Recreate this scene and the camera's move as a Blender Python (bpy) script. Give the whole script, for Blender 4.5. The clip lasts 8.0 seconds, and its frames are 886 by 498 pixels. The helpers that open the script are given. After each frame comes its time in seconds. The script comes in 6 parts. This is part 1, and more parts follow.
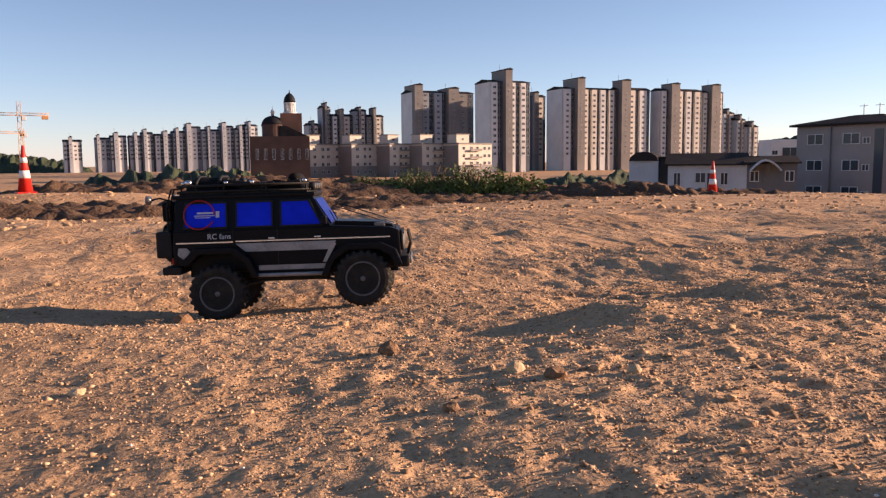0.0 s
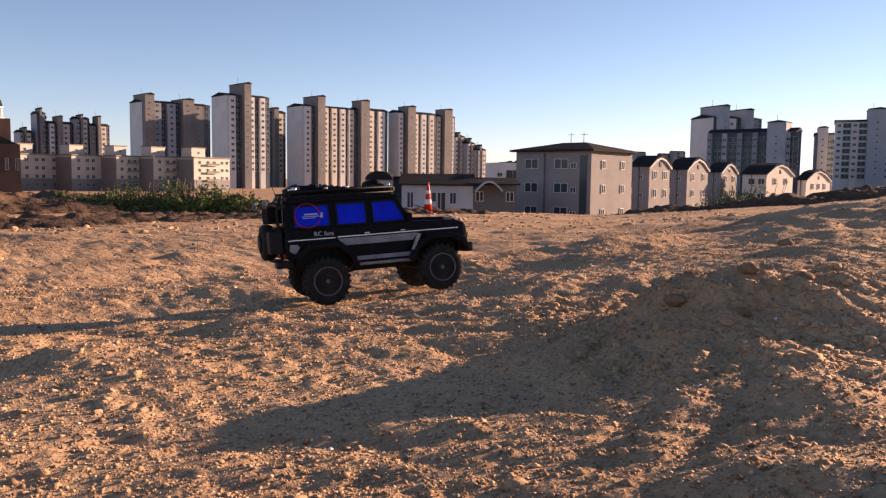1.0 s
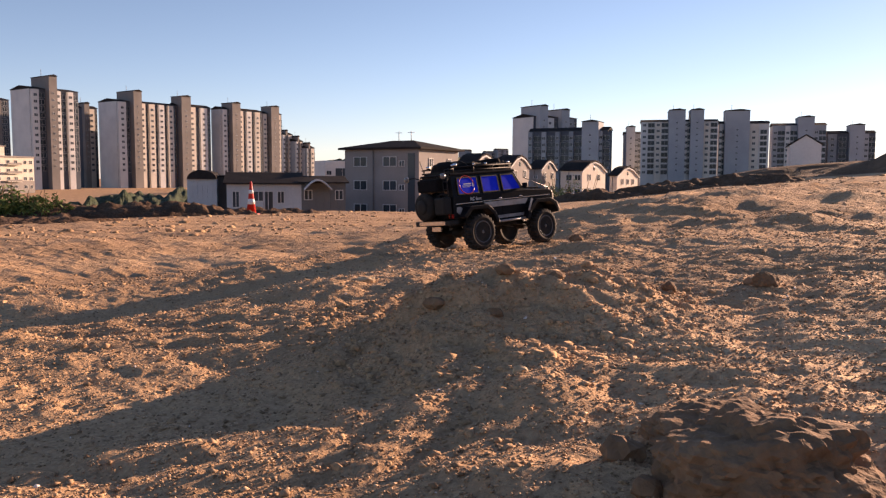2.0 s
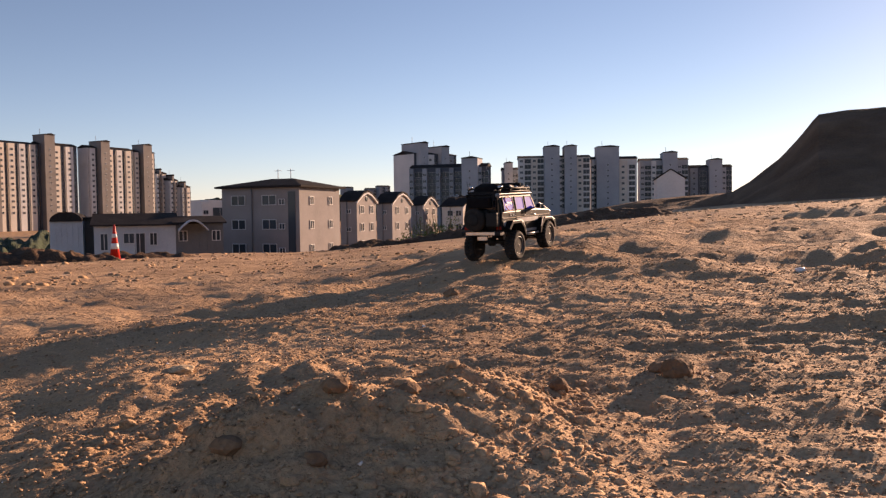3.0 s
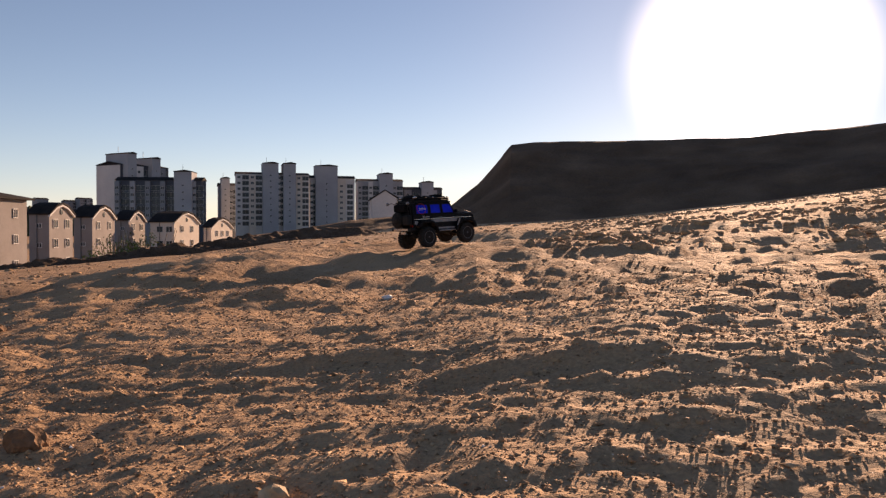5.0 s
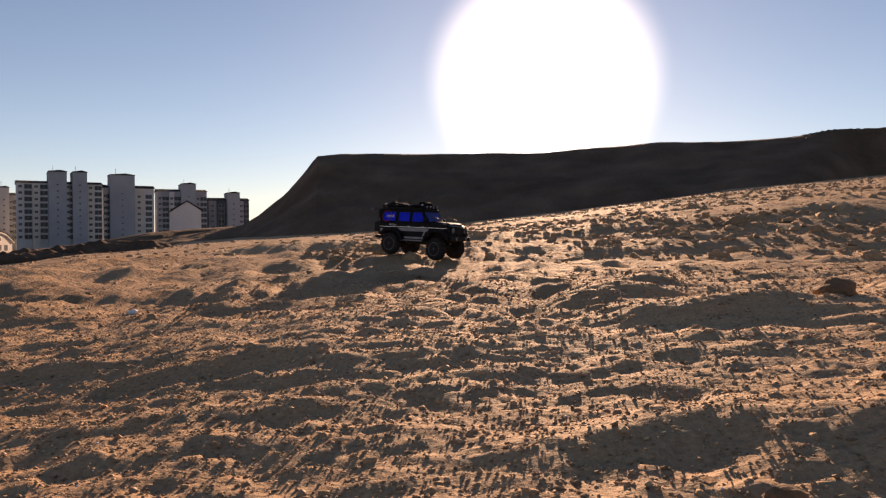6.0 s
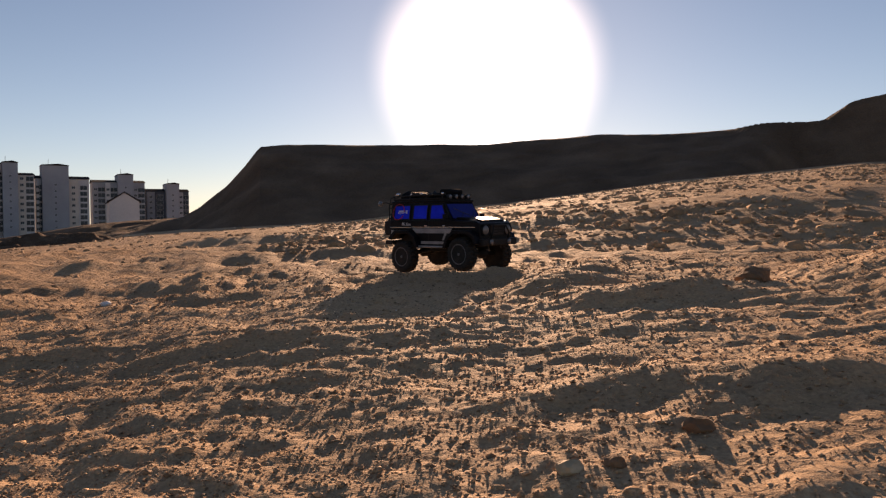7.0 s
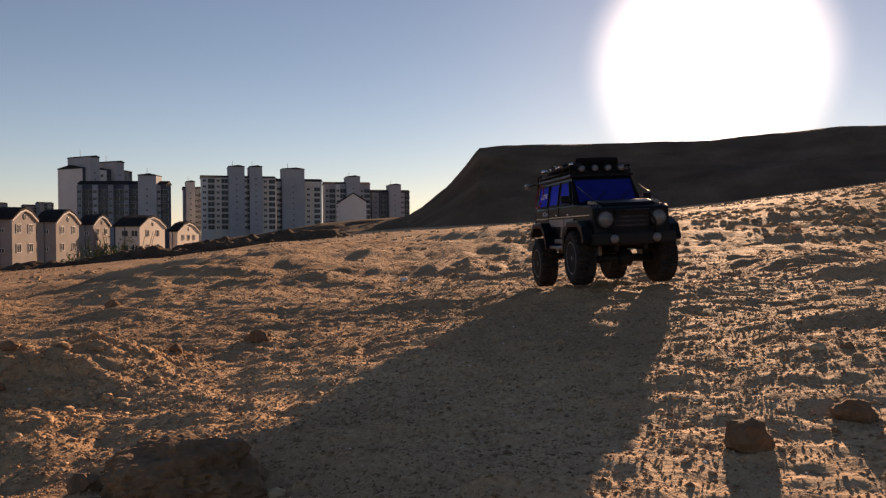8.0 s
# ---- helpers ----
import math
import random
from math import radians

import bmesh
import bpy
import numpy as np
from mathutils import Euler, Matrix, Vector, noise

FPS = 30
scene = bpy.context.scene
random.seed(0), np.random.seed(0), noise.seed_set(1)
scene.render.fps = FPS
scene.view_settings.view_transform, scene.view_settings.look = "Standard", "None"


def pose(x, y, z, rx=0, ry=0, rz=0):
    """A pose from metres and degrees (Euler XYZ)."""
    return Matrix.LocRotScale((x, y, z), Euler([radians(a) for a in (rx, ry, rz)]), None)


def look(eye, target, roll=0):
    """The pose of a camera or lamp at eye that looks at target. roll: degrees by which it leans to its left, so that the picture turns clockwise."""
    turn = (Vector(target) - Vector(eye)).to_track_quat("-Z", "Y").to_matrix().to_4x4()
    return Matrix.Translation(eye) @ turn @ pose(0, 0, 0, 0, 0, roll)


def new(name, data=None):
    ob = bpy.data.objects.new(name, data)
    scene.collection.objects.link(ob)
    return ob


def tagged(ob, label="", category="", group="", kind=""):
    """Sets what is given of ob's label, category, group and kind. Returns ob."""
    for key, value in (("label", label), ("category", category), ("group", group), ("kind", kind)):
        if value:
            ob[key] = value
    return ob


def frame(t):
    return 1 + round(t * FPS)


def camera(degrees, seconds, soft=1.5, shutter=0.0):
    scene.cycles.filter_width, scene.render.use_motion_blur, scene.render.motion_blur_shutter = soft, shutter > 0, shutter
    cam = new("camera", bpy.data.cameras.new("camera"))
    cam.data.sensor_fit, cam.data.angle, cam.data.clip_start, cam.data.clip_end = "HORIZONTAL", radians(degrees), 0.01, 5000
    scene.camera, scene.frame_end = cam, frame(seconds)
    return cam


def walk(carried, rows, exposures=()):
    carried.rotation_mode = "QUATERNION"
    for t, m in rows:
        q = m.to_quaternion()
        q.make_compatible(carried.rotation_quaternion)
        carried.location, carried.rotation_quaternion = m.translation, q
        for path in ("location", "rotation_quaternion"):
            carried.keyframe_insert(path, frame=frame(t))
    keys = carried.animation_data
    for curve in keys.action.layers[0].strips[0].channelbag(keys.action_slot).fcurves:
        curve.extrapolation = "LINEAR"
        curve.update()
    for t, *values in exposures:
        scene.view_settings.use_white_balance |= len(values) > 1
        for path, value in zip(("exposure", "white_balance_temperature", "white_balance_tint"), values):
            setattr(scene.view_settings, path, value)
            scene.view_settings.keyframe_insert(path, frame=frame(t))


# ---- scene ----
# ---- the camera and its walk ----
cam = camera(57.9, 8.0, soft=1.3)
# seconds, eye, yaw, pitch and roll
PATH = [
    (0.0, 0.000, 0.000, 0.340, -16.90, -6.22, -0.54),
    (0.5, 0.264, -0.023, 0.348, -26.82, -5.50, 0.27),
    (1.0, 0.426, -0.156, 0.369, -35.25, -4.97, 0.73),
    (1.5, 0.472, -0.230, 0.381, -41.55, -5.13, 0.52),
    (1.7, 0.478, -0.231, 0.377, -43.83, -5.27, 0.42),
    (2.8, 0.746, -0.060, 0.414, -54.64, -2.93, -0.49),
    (3.0, 0.823, -0.040, 0.423, -55.60, -2.45, -0.73),
    (3.5, 1.016, -0.074, 0.440, -58.38, -1.72, -0.76),
    (4.0, 1.109, -0.169, 0.446, -62.76, -1.48, -0.32),
    (4.5, 1.131, -0.254, 0.445, -68.77, -1.42, -0.50),
    (5.0, 1.144, -0.374, 0.447, -75.47, -1.27, 0.13),
    (5.2, 1.175, -0.435, 0.452, -78.20, -1.13, 0.43),
    (6.3, 1.000, -0.614, 0.446, -91.82, -0.68, -0.88),
    (6.5, 0.965, -0.600, 0.443, -92.82, -0.94, -0.95),
    (7.0, 0.874, -0.545, 0.458, -92.94, -1.15, -0.56),
    (7.5, 0.693, -0.513, 0.457, -87.95, -0.80, -0.03),
    (8.0, 0.354, -0.414, 0.421, -77.79, -1.09, -0.24),
]


def eye_pose(x, y, z, yaw, pitch, roll):
    a, b = radians(yaw), radians(pitch)
    return look((x, y, z), (x - math.sin(a) * math.cos(b), y + math.cos(a) * math.cos(b), z + math.sin(b)), roll)


EXPOSURES = [(0.0, 1.28, 7200, 29), (1.7, 1.30, 7450, 31), (3.0, 1.02, 7700, 31), (4.5, 0.83, 7900, 30), (6.5, 0.66, 8200, 29), (8.0, 0.50, 8300, 28)]
walk(cam, [(t, eye_pose(*row)) for t, *row in PATH], EXPOSURES)

# ---- world and sun ----
SUN_AZ, SUN_EL = 96.3, 11.4
sun_way = Vector((math.sin(radians(SUN_AZ)) * math.cos(radians(SUN_EL)), math.cos(radians(SUN_AZ)) * math.cos(radians(SUN_EL)), math.sin(radians(SUN_EL))))
world = bpy.data.worlds.new("sky")
scene.world = world
world.use_nodes = True
wn, wl = world.node_tree.nodes, world.node_tree.links
sky = wn.new("ShaderNodeTexSky")
sky.sky_type = "NISHITA"
sky.sun_disc = False
sky.sun_elevation, sky.sun_rotation = radians(SUN_EL), radians(SUN_AZ)
sky.air_density, sky.dust_density, sky.ozone_density = 0.88, 0.06, 2.7
# the bright haze close round the sun
wtc = wn.new("ShaderNodeTexCoord")
wdot = wn.new("ShaderNodeVectorMath")
wdot.operation = "DOT_PRODUCT"
wdot.inputs[1].default_value = sun_way
wl.new(wtc.outputs["Generated"], wdot.inputs[0])
wmap = wn.new("ShaderNodeMapRange")
wmap.inputs["From Min"].default_value, wmap.inputs["From Max"].default_value = math.cos(radians(9.0)), 1.0
wl.new(wdot.outputs["Value"], wmap.inputs["Value"])
wpow = wn.new("ShaderNodeMath")
wpow.operation = "POWER"
wpow.inputs[1].default_value = 2.2
wl.new(wmap.outputs["Result"], wpow.inputs[0])
wmul = wn.new("ShaderNodeVectorMath")
wmul.operation = "SCALE"
wmul.inputs[0].default_value = (34.0, 31.5, 28.5)
wl.new(wpow.outputs[0], wmul.inputs["Scale"])
wmap2, wpow2, wmul2, wadd2 = wn.new("ShaderNodeMapRange"), wn.new("ShaderNodeMath"), wn.new("ShaderNodeVectorMath"), wn.new("ShaderNodeVectorMath")
wmap2.inputs["From Min"].default_value, wmap2.inputs["From Max"].default_value = math.cos(radians(27)), 1.0
wl.new(wdot.outputs["Value"], wmap2.inputs["Value"])
wpow2.operation, wmul2.operation = "POWER", "SCALE"
wpow2.inputs[1].default_value = 3.0
wl.new(wmap2.outputs["Result"], wpow2.inputs[0])
wmul2.inputs[0].default_value = (0.5, 0.47, 0.44)
wl.new(wpow2.outputs[0], wmul2.inputs["Scale"])
wl.new(wmul.outputs[0], wadd2.inputs[0])
wl.new(wmul2.outputs[0], wadd2.inputs[1])
# pale bluish haze low over the horizon
wsep, wlow, wlow_pow, wlow_mul, wadd3 = wn.new("ShaderNodeSeparateXYZ"), wn.new("ShaderNodeMapRange"), wn.new("ShaderNodeMath"), wn.new("ShaderNodeVectorMath"), wn.new("ShaderNodeVectorMath")
wl.new(wtc.outputs["Generated"], wsep.inputs[0])
wlow.inputs["From Min"].default_value, wlow.inputs["From Max"].default_value = 0.28, 0.0
wl.new(wsep.outputs["Z"], wlow.inputs["Value"])
wlow_pow.operation, wlow_mul.operation = "POWER", "SCALE"
wlow_pow.inputs[1].default_value = 2.0
wl.new(wlow.outputs["Result"], wlow_pow.inputs[0])
wfoot, wlow_above = wn.new("ShaderNodeMapRange"), wn.new("ShaderNodeMath")
wfoot.inputs["From Min"].default_value, wfoot.inputs["From Max"].default_value = -0.03, 0.0
wl.new(wsep.outputs["Z"], wfoot.inputs["Value"])
wlow_above.operation = "MULTIPLY"
wl.new(wlow_pow.outputs[0], wlow_above.inputs[0])
wl.new(wfoot.outputs["Result"], wlow_above.inputs[1])
wlow_mul.inputs[0].default_value = (0.05, 0.35, 1.5)
wl.new(wlow_above.outputs[0], wlow_mul.inputs["Scale"])
wl.new(sky.outputs[0], wadd3.inputs[0])
wl.new(wlow_mul.outputs[0], wadd3.inputs[1])
wadd = wn.new("ShaderNodeVectorMath")
wl.new(wadd3.outputs[0], wadd.inputs[0])
wl.new(wadd2.outputs[0], wadd.inputs[1])
wl.new(wadd.outputs[0], wn["Background"].inputs["Color"])
wn["Background"].inputs["Strength"].default_value = 0.073

sun_data = bpy.data.lights.new("sun", "SUN")
sun_data.energy, sun_data.angle, sun_data.color = 5.0, radians(0.5), (1.0, 0.77, 0.54)
sun = new("sun", sun_data)
sun.matrix_world = look(sun_way * 100, (0, 0, 0))


# ---- materials ----
def material(name, colours, scale=4.0, rough=0.85, bump=0.2, bump_scale=60.0, metal=0.0, detail=6.0, fine=0.35, spec=0.3, per_piece=0.0, coat=0.0, lumps=0.0):
    """A procedural surface: colours mixed by broad and fine noise, with relief."""
    m = bpy.data.materials.new(name)
    m.use_nodes = True
    n, l = m.node_tree.nodes, m.node_tree.links
    b = n["Principled BSDF"]
    b.inputs["Roughness"].default_value, b.inputs["Metallic"].default_value = rough, metal
    b.inputs["Specular IOR Level"].default_value = spec
    b.inputs["Coat Weight"].default_value = coat
    tc = n.new("ShaderNodeTexCoord")
    broad, grain = n.new("ShaderNodeTexNoise"), n.new("ShaderNodeTexNoise")
    broad.inputs["Scale"].default_value, broad.inputs["Detail"].default_value = scale, detail
    grain.inputs["Scale"].default_value, grain.inputs["Detail"].default_value = bump_scale, 4.0
    l.new(tc.outputs["Object"], broad.inputs["Vector"])
    l.new(tc.outputs["Object"], grain.inputs["Vector"])
    ramp = n.new("ShaderNodeValToRGB")
    ramp.color_ramp.elements[0].position, ramp.color_ramp.elements[1].position = 0.3, 0.7
    ramp.color_ramp.elements[0].color, ramp.color_ramp.elements[1].color = (*colours[0], 1), (*colours[-1], 1)
    for i, c in enumerate(colours[1:-1]):
        ramp.color_ramp.elements.new(0.3 + 0.4 * (i + 1) / (len(colours) - 1)).color = (*c, 1)
    mix = n.new("ShaderNodeMix")
    mix.inputs["Factor"].default_value = fine
    l.new(broad.outputs["Fac"], mix.inputs[2])
    l.new(grain.outputs["Fac"], mix.inputs[3])
    last = mix.outputs[0]
    if per_piece:
        info, add = n.new("ShaderNodeObjectInfo"), n.new("ShaderNodeMath")
        add.operation = "MULTIPLY_ADD"
        add.inputs[1].default_value = per_piece
        l.new(info.outputs["Random"], add.inputs[0])
        l.new(last, add.inputs[2])
        sub = n.new("ShaderNodeMath")
        sub.operation = "SUBTRACT"
        sub.inputs[1].default_value = per_piece / 2
        l.new(add.outputs[0], sub.inputs[0])
        last = sub.outputs[0]
    l.new(last, ramp.inputs["Fac"])
    l.new(ramp.outputs["Color"], b.inputs["Base Color"])
    if bump:
        bp = n.new("ShaderNodeBump")
        bp.inputs["Strength"].default_value = bump
        bp.inputs["Distance"].default_value = 0.6 / bump_scale
        l.new(grain.outputs["Fac"], bp.inputs["Height"])
        l.new(bp.outputs["Normal"], b.inputs["Normal"])
        if lumps:
            big, bp2 = n.new("ShaderNodeTexNoise"), n.new("ShaderNodeBump")
            big.inputs["Scale"].default_value, big.inputs["Detail"].default_value, big.inputs["Roughness"].default_value = lumps, 8.0, 0.65
            bp2.inputs["Strength"].default_value, bp2.inputs["Distance"].default_value = 0.6, 0.5 / lumps
            l.new(tc.outputs["Object"], big.inputs["Vector"])
            l.new(big.outputs["Fac"], bp2.inputs["Height"])
            l.new(bp2.outputs["Normal"], bp.inputs["Normal"])
            wide, bp3 = n.new("ShaderNodeTexNoise"), n.new("ShaderNodeBump")
            wide.inputs["Scale"].default_value, wide.inputs["Detail"].default_value, wide.inputs["Roughness"].default_value = lumps * 0.25, 5.0, 0.6
            bp3.inputs["Strength"].default_value, bp3.inputs["Distance"].default_value = 0.55, 1.0 / lumps
            l.new(tc.outputs["Object"], wide.inputs["Vector"])
            l.new(wide.outputs["Fac"], bp3.inputs["Height"])
            l.new(bp3.outputs["Normal"], bp2.inputs["Normal"])
    return m


SOIL = material("dry_orange_soil", [(0.20, 0.121, 0.069), (0.395, 0.248, 0.141), (0.52, 0.331, 0.190), (0.65, 0.450, 0.277)], 1.1, 0.86, 0.68, 170, fine=0.42, spec=0.10, lumps=11.0)
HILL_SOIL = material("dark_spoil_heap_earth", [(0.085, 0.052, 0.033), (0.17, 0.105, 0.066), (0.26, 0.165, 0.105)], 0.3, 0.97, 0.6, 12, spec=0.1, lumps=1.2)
# dug soil, its brown darkened to include the shade on the mounds' near sides
MOUND_SOIL = material("brown_dug_soil_with_shade", [(0.05, 0.032, 0.022), (0.105, 0.066, 0.044), (0.19, 0.122, 0.08)], 1.6, 0.97, 0.6, 30, spec=0.1, lumps=5.0)
WHITE_WALL = material("white_painted_concrete", [(0.48, 0.48, 0.48), (0.58, 0.575, 0.565), (0.66, 0.65, 0.63)], 0.15, 0.9, 0.05, 3)
BEIGE_WALL = material("beige_painted_concrete", [(0.48, 0.44, 0.39), (0.58, 0.53, 0.47), (0.64, 0.59, 0.52)], 0.15, 0.9, 0.05, 3)
# taupe paint, deepened to carry the shade of shaft flanks and end walls
TAUPE_WALL = material("taupe_concrete_part_shade", [(0.16, 0.148, 0.142), (0.205, 0.19, 0.18), (0.24, 0.22, 0.21)], 0.15, 0.9, 0.05, 3)
# slate colour that puts the shade of the recesses into the wall
RECESS_SHADE_WALL = material("slate_blue_recess_shade", [(0.055, 0.066, 0.085), (0.075, 0.088, 0.11), (0.095, 0.108, 0.13)], 0.15, 0.9, 0.05, 3)
# grey paint darkened so that its colour carries the shade on the blocks
SHADE_GREY_WALL = material("blue_grey_shaded_concrete", [(0.17, 0.19, 0.22), (0.22, 0.245, 0.275), (0.26, 0.285, 0.31)], 0.15, 0.9, 0.05, 3)
DARK_ROOF = material("dark_roof_shingle", [(0.018, 0.017, 0.018), (0.030, 0.027, 0.027), (0.045, 0.040, 0.038)], 0.5, 0.9, 0.2, 4, spec=0.05)
BRICK_WALL = material("red_brown_brick_facing", [(0.13, 0.07, 0.05), (0.19, 0.10, 0.07), (0.23, 0.125, 0.09)], 0.2, 0.9, 0.15, 3)
FLAT_WALL = material("greyish_beige_tiles", [(0.40, 0.365, 0.315), (0.48, 0.44, 0.38), (0.54, 0.495, 0.43)], 0.3, 0.85, 0.08, 3)
# pale walls with their bluish shade mixed into the colour
PALE_SHADE_WALL = material("pale_blue_shaded_concrete", [(0.28, 0.30, 0.33), (0.34, 0.36, 0.39), (0.40, 0.415, 0.44)], 0.15, 0.9, 0.05, 3)
DOME_SHEET = material("blackened_dome_sheet", [(0.010, 0.011, 0.014), (0.018, 0.019, 0.023)], 0.6, 0.7, 0.1, 4, spec=0.1)
DARK_BRICK = material("dark_brown_brick_facing", [(0.055, 0.036, 0.032), (0.08, 0.05, 0.042), (0.105, 0.066, 0.054)], 0.2, 0.9, 0.15, 3)
GLASS = material("dark_window_glass", [(0.03, 0.04, 0.05), (0.05, 0.065, 0.08)], 0.5, 0.15, 0.0, 5, spec=0.2, per_piece=0.6)
HOUSE_WALL = material("pinkish_grey_render", [(0.20, 0.185, 0.18), (0.245, 0.225, 0.22), (0.28, 0.26, 0.25)], 0.4, 0.9, 0.1, 6)
SHED_WALL = material("pale_blue_sheet_metal", [(0.36, 0.39, 0.43), (0.46, 0.49, 0.52), (0.52, 0.55, 0.58)], 0.3, 0.6, 0.1, 5)
SHED_DARK = material("dark_grey_sheet_metal", [(0.10, 0.105, 0.11), (0.15, 0.155, 0.16)], 0.3, 0.6, 0.1, 5)
CRANE_STEEL = material("orange_painted_steel", [(0.42, 0.20, 0.08), (0.55, 0.28, 0.12)], 0.5, 0.6, 0.05, 4)
CONE_RED = material("red_orange_cone_plastic", [(0.48, 0.018, 0.012), (0.58, 0.03, 0.018)], 8, 0.5, 0.1, 60)
CONE_WHITE = material("white_reflective_band", [(0.66, 0.66, 0.64), (0.80, 0.80, 0.78)], 8, 0.4, 0.05, 60)
LEAF = material("dusty_green_leaves", [(0.045, 0.085, 0.02), (0.095, 0.15, 0.04), (0.16, 0.19, 0.065)], 3, 0.7, 0.2, 30)
WOODS = material("far_dark_green_woods", [(0.012, 0.022, 0.012), (0.030, 0.045, 0.020), (0.050, 0.060, 0.028)], 0.06, 0.95, 0.9, 0.5)
STEM = material("grey_brown_stems", [(0.10, 0.07, 0.045), (0.18, 0.13, 0.08)], 8, 0.9, 0.3, 60)
GRIT = bpy.data.materials.new("mixed_gravel_grains")
GRIT.use_nodes = True
gn, gl = GRIT.node_tree.nodes, GRIT.node_tree.links
ggeo, gramp = gn.new("ShaderNodeNewGeometry"), gn.new("ShaderNodeValToRGB")
for gpos, gcol in ((0.0, (0.20, 0.122, 0.07)), (0.35, (0.37, 0.232, 0.135)), (0.85, (0.47, 0.30, 0.18)), (1.0, (0.56, 0.385, 0.24))):
    ge = gramp.color_ramp.elements[0] if gpos == 0.0 else gramp.color_ramp.elements[1] if gpos == 1.0 else gramp.color_ramp.elements.new(gpos)
    ge.position, ge.color = gpos, (*gcol, 1)
gl.new(ggeo.outputs["Random Per Island"], gramp.inputs["Fac"])
gl.new(gramp.outputs["Color"], gn["Principled BSDF"].inputs["Base Color"])
gn["Principled BSDF"].inputs["Roughness"].default_value = 0.8
gn["Principled BSDF"].inputs["Specular IOR Level"].default_value = 0.15
FRAME = material("white_window_frame", [(0.50, 0.50, 0.50), (0.62, 0.62, 0.61)], 2, 0.6, 0.0, 10)


# ---- building helpers ----
def part(name, bm, mats, parent=None, label="", m=None):
    """Links a bmesh as one mesh object, under a thing or a part."""
    me = bpy.data.meshes.new(name)
    bm.to_mesh(me)
    bm.free()
    for mat in (mats if isinstance(mats, (list, tuple)) else [mats]):
        me.materials.append(mat)
    return place_part(name, me, parent, label, m)


def place_part(name, me, parent=None, label="", m=None):
    ob = new(name, me)
    if m is not None:
        ob.matrix_basis = m
    if parent is not None:
        ob.parent = parent
    if label:
        ob["label"] = label
    return ob


def box(bm, x0, x1, y0, y1, z0, z1, mat=0, bevel=0.0):
    """Adds a box to bm, with bevelled edges if wished."""
    vs = [bm.verts.new((x, y, z)) for z in (z0, z1) for x, y in ((x0, y0), (x1, y0), (x1, y1), (x0, y1))]
    fs = [bm.faces.new([vs[i] for i in q]) for q in ((3, 2, 1, 0), (4, 5, 6, 7), (0, 1, 5, 4), (1, 2, 6, 5), (2, 3, 7, 6), (3, 0, 4, 7))]
    for f in fs:
        f.material_index = mat
    if bevel:
        made = bmesh.ops.bevel(bm, geom=list({e for f in fs for e in f.edges}), offset=bevel, segments=2, affect="EDGES", profile=0.6)
        for f in made["faces"]:
            f.material_index = mat
    return fs


def prism(bm, outline, a, b, axis="y", mat=0):
    """Extrudes a closed outline of (u, v) pairs from a to b along an axis; u, v are the other two axes in order."""
    def at(u, v, w):
        return {"x": (w, u, v), "y": (u, w, v), "z": (u, v, w)}[axis]
    lo = [bm.verts.new(at(u, v, a)) for u, v in outline]
    hi = [bm.verts.new(at(u, v, b)) for u, v in outline]
    n = len(outline)
    fs = [bm.faces.new(lo), bm.faces.new(hi[::-1])]
    for i in range(n):
        fs.append(bm.faces.new((lo[i], hi[i], hi[(i + 1) % n], lo[(i + 1) % n])))
    for f in fs:
        f.material_index = mat
    bmesh.ops.recalc_face_normals(bm, faces=fs)
    return fs


def lathe(bm, profile, turns=24, axis="z", mat=0, at=(0, 0, 0), smooth_faces=True, closed=True):
    """Turns a profile of (radius, height) pairs about an axis."""
    rings = []
    for r, h in profile:
        ring = []
        for i in range(turns):
            a = 2 * math.pi * i / turns
            c, s = r * math.cos(a), r * math.sin(a)
            p = {"z": (c, s, h), "y": (c, h, s), "x": (h, c, s)}[axis]
            ring.append(bm.verts.new((p[0] + at[0], p[1] + at[1], p[2] + at[2])))
        rings.append(ring)
    fs = []
    for a, b in zip(rings, rings[1:]):
        for i in range(turns):
            fs.append(bm.faces.new((a[i], a[(i + 1) % turns], b[(i + 1) % turns], b[i])))
    if closed:
        fs += [bm.faces.new(rings[0][::-1]), bm.faces.new(rings[-1])]
    else:
        fs += [bm.faces.new((rings[-1][i], rings[-1][(i + 1) % turns], rings[0][(i + 1) % turns], rings[0][i])) for i in range(turns)]
    for f in fs:
        f.material_index, f.smooth = mat, smooth_faces
    bmesh.ops.recalc_face_normals(bm, faces=fs)
    return fs


def tube(bm, points, radius, sides=6, mat=0):
    """A round bar along a chain of points."""
    pts = [Vector(p) for p in points]
    rings = []
    for i, p in enumerate(pts):
        way = (pts[min(i + 1, len(pts) - 1)] - pts[max(i - 1, 0)]).normalized()
        side = way.cross(Vector((0.13, 0.31, 0.94))).normalized()
        up = side.cross(way)
        rings.append([bm.verts.new(p + radius * (math.cos(2 * math.pi * k / sides) * side + math.sin(2 * math.pi * k / sides) * up)) for k in range(sides)])
    fs = []
    for a, b in zip(rings, rings[1:]):
        fs += [bm.faces.new((a[k], a[(k + 1) % sides], b[(k + 1) % sides], b[k])) for k in range(sides)]
    fs += [bm.faces.new(rings[0][::-1]), bm.faces.new(rings[-1])]
    for f in fs:
        f.material_index, f.smooth = mat, True
    bmesh.ops.recalc_face_normals(bm, faces=fs)


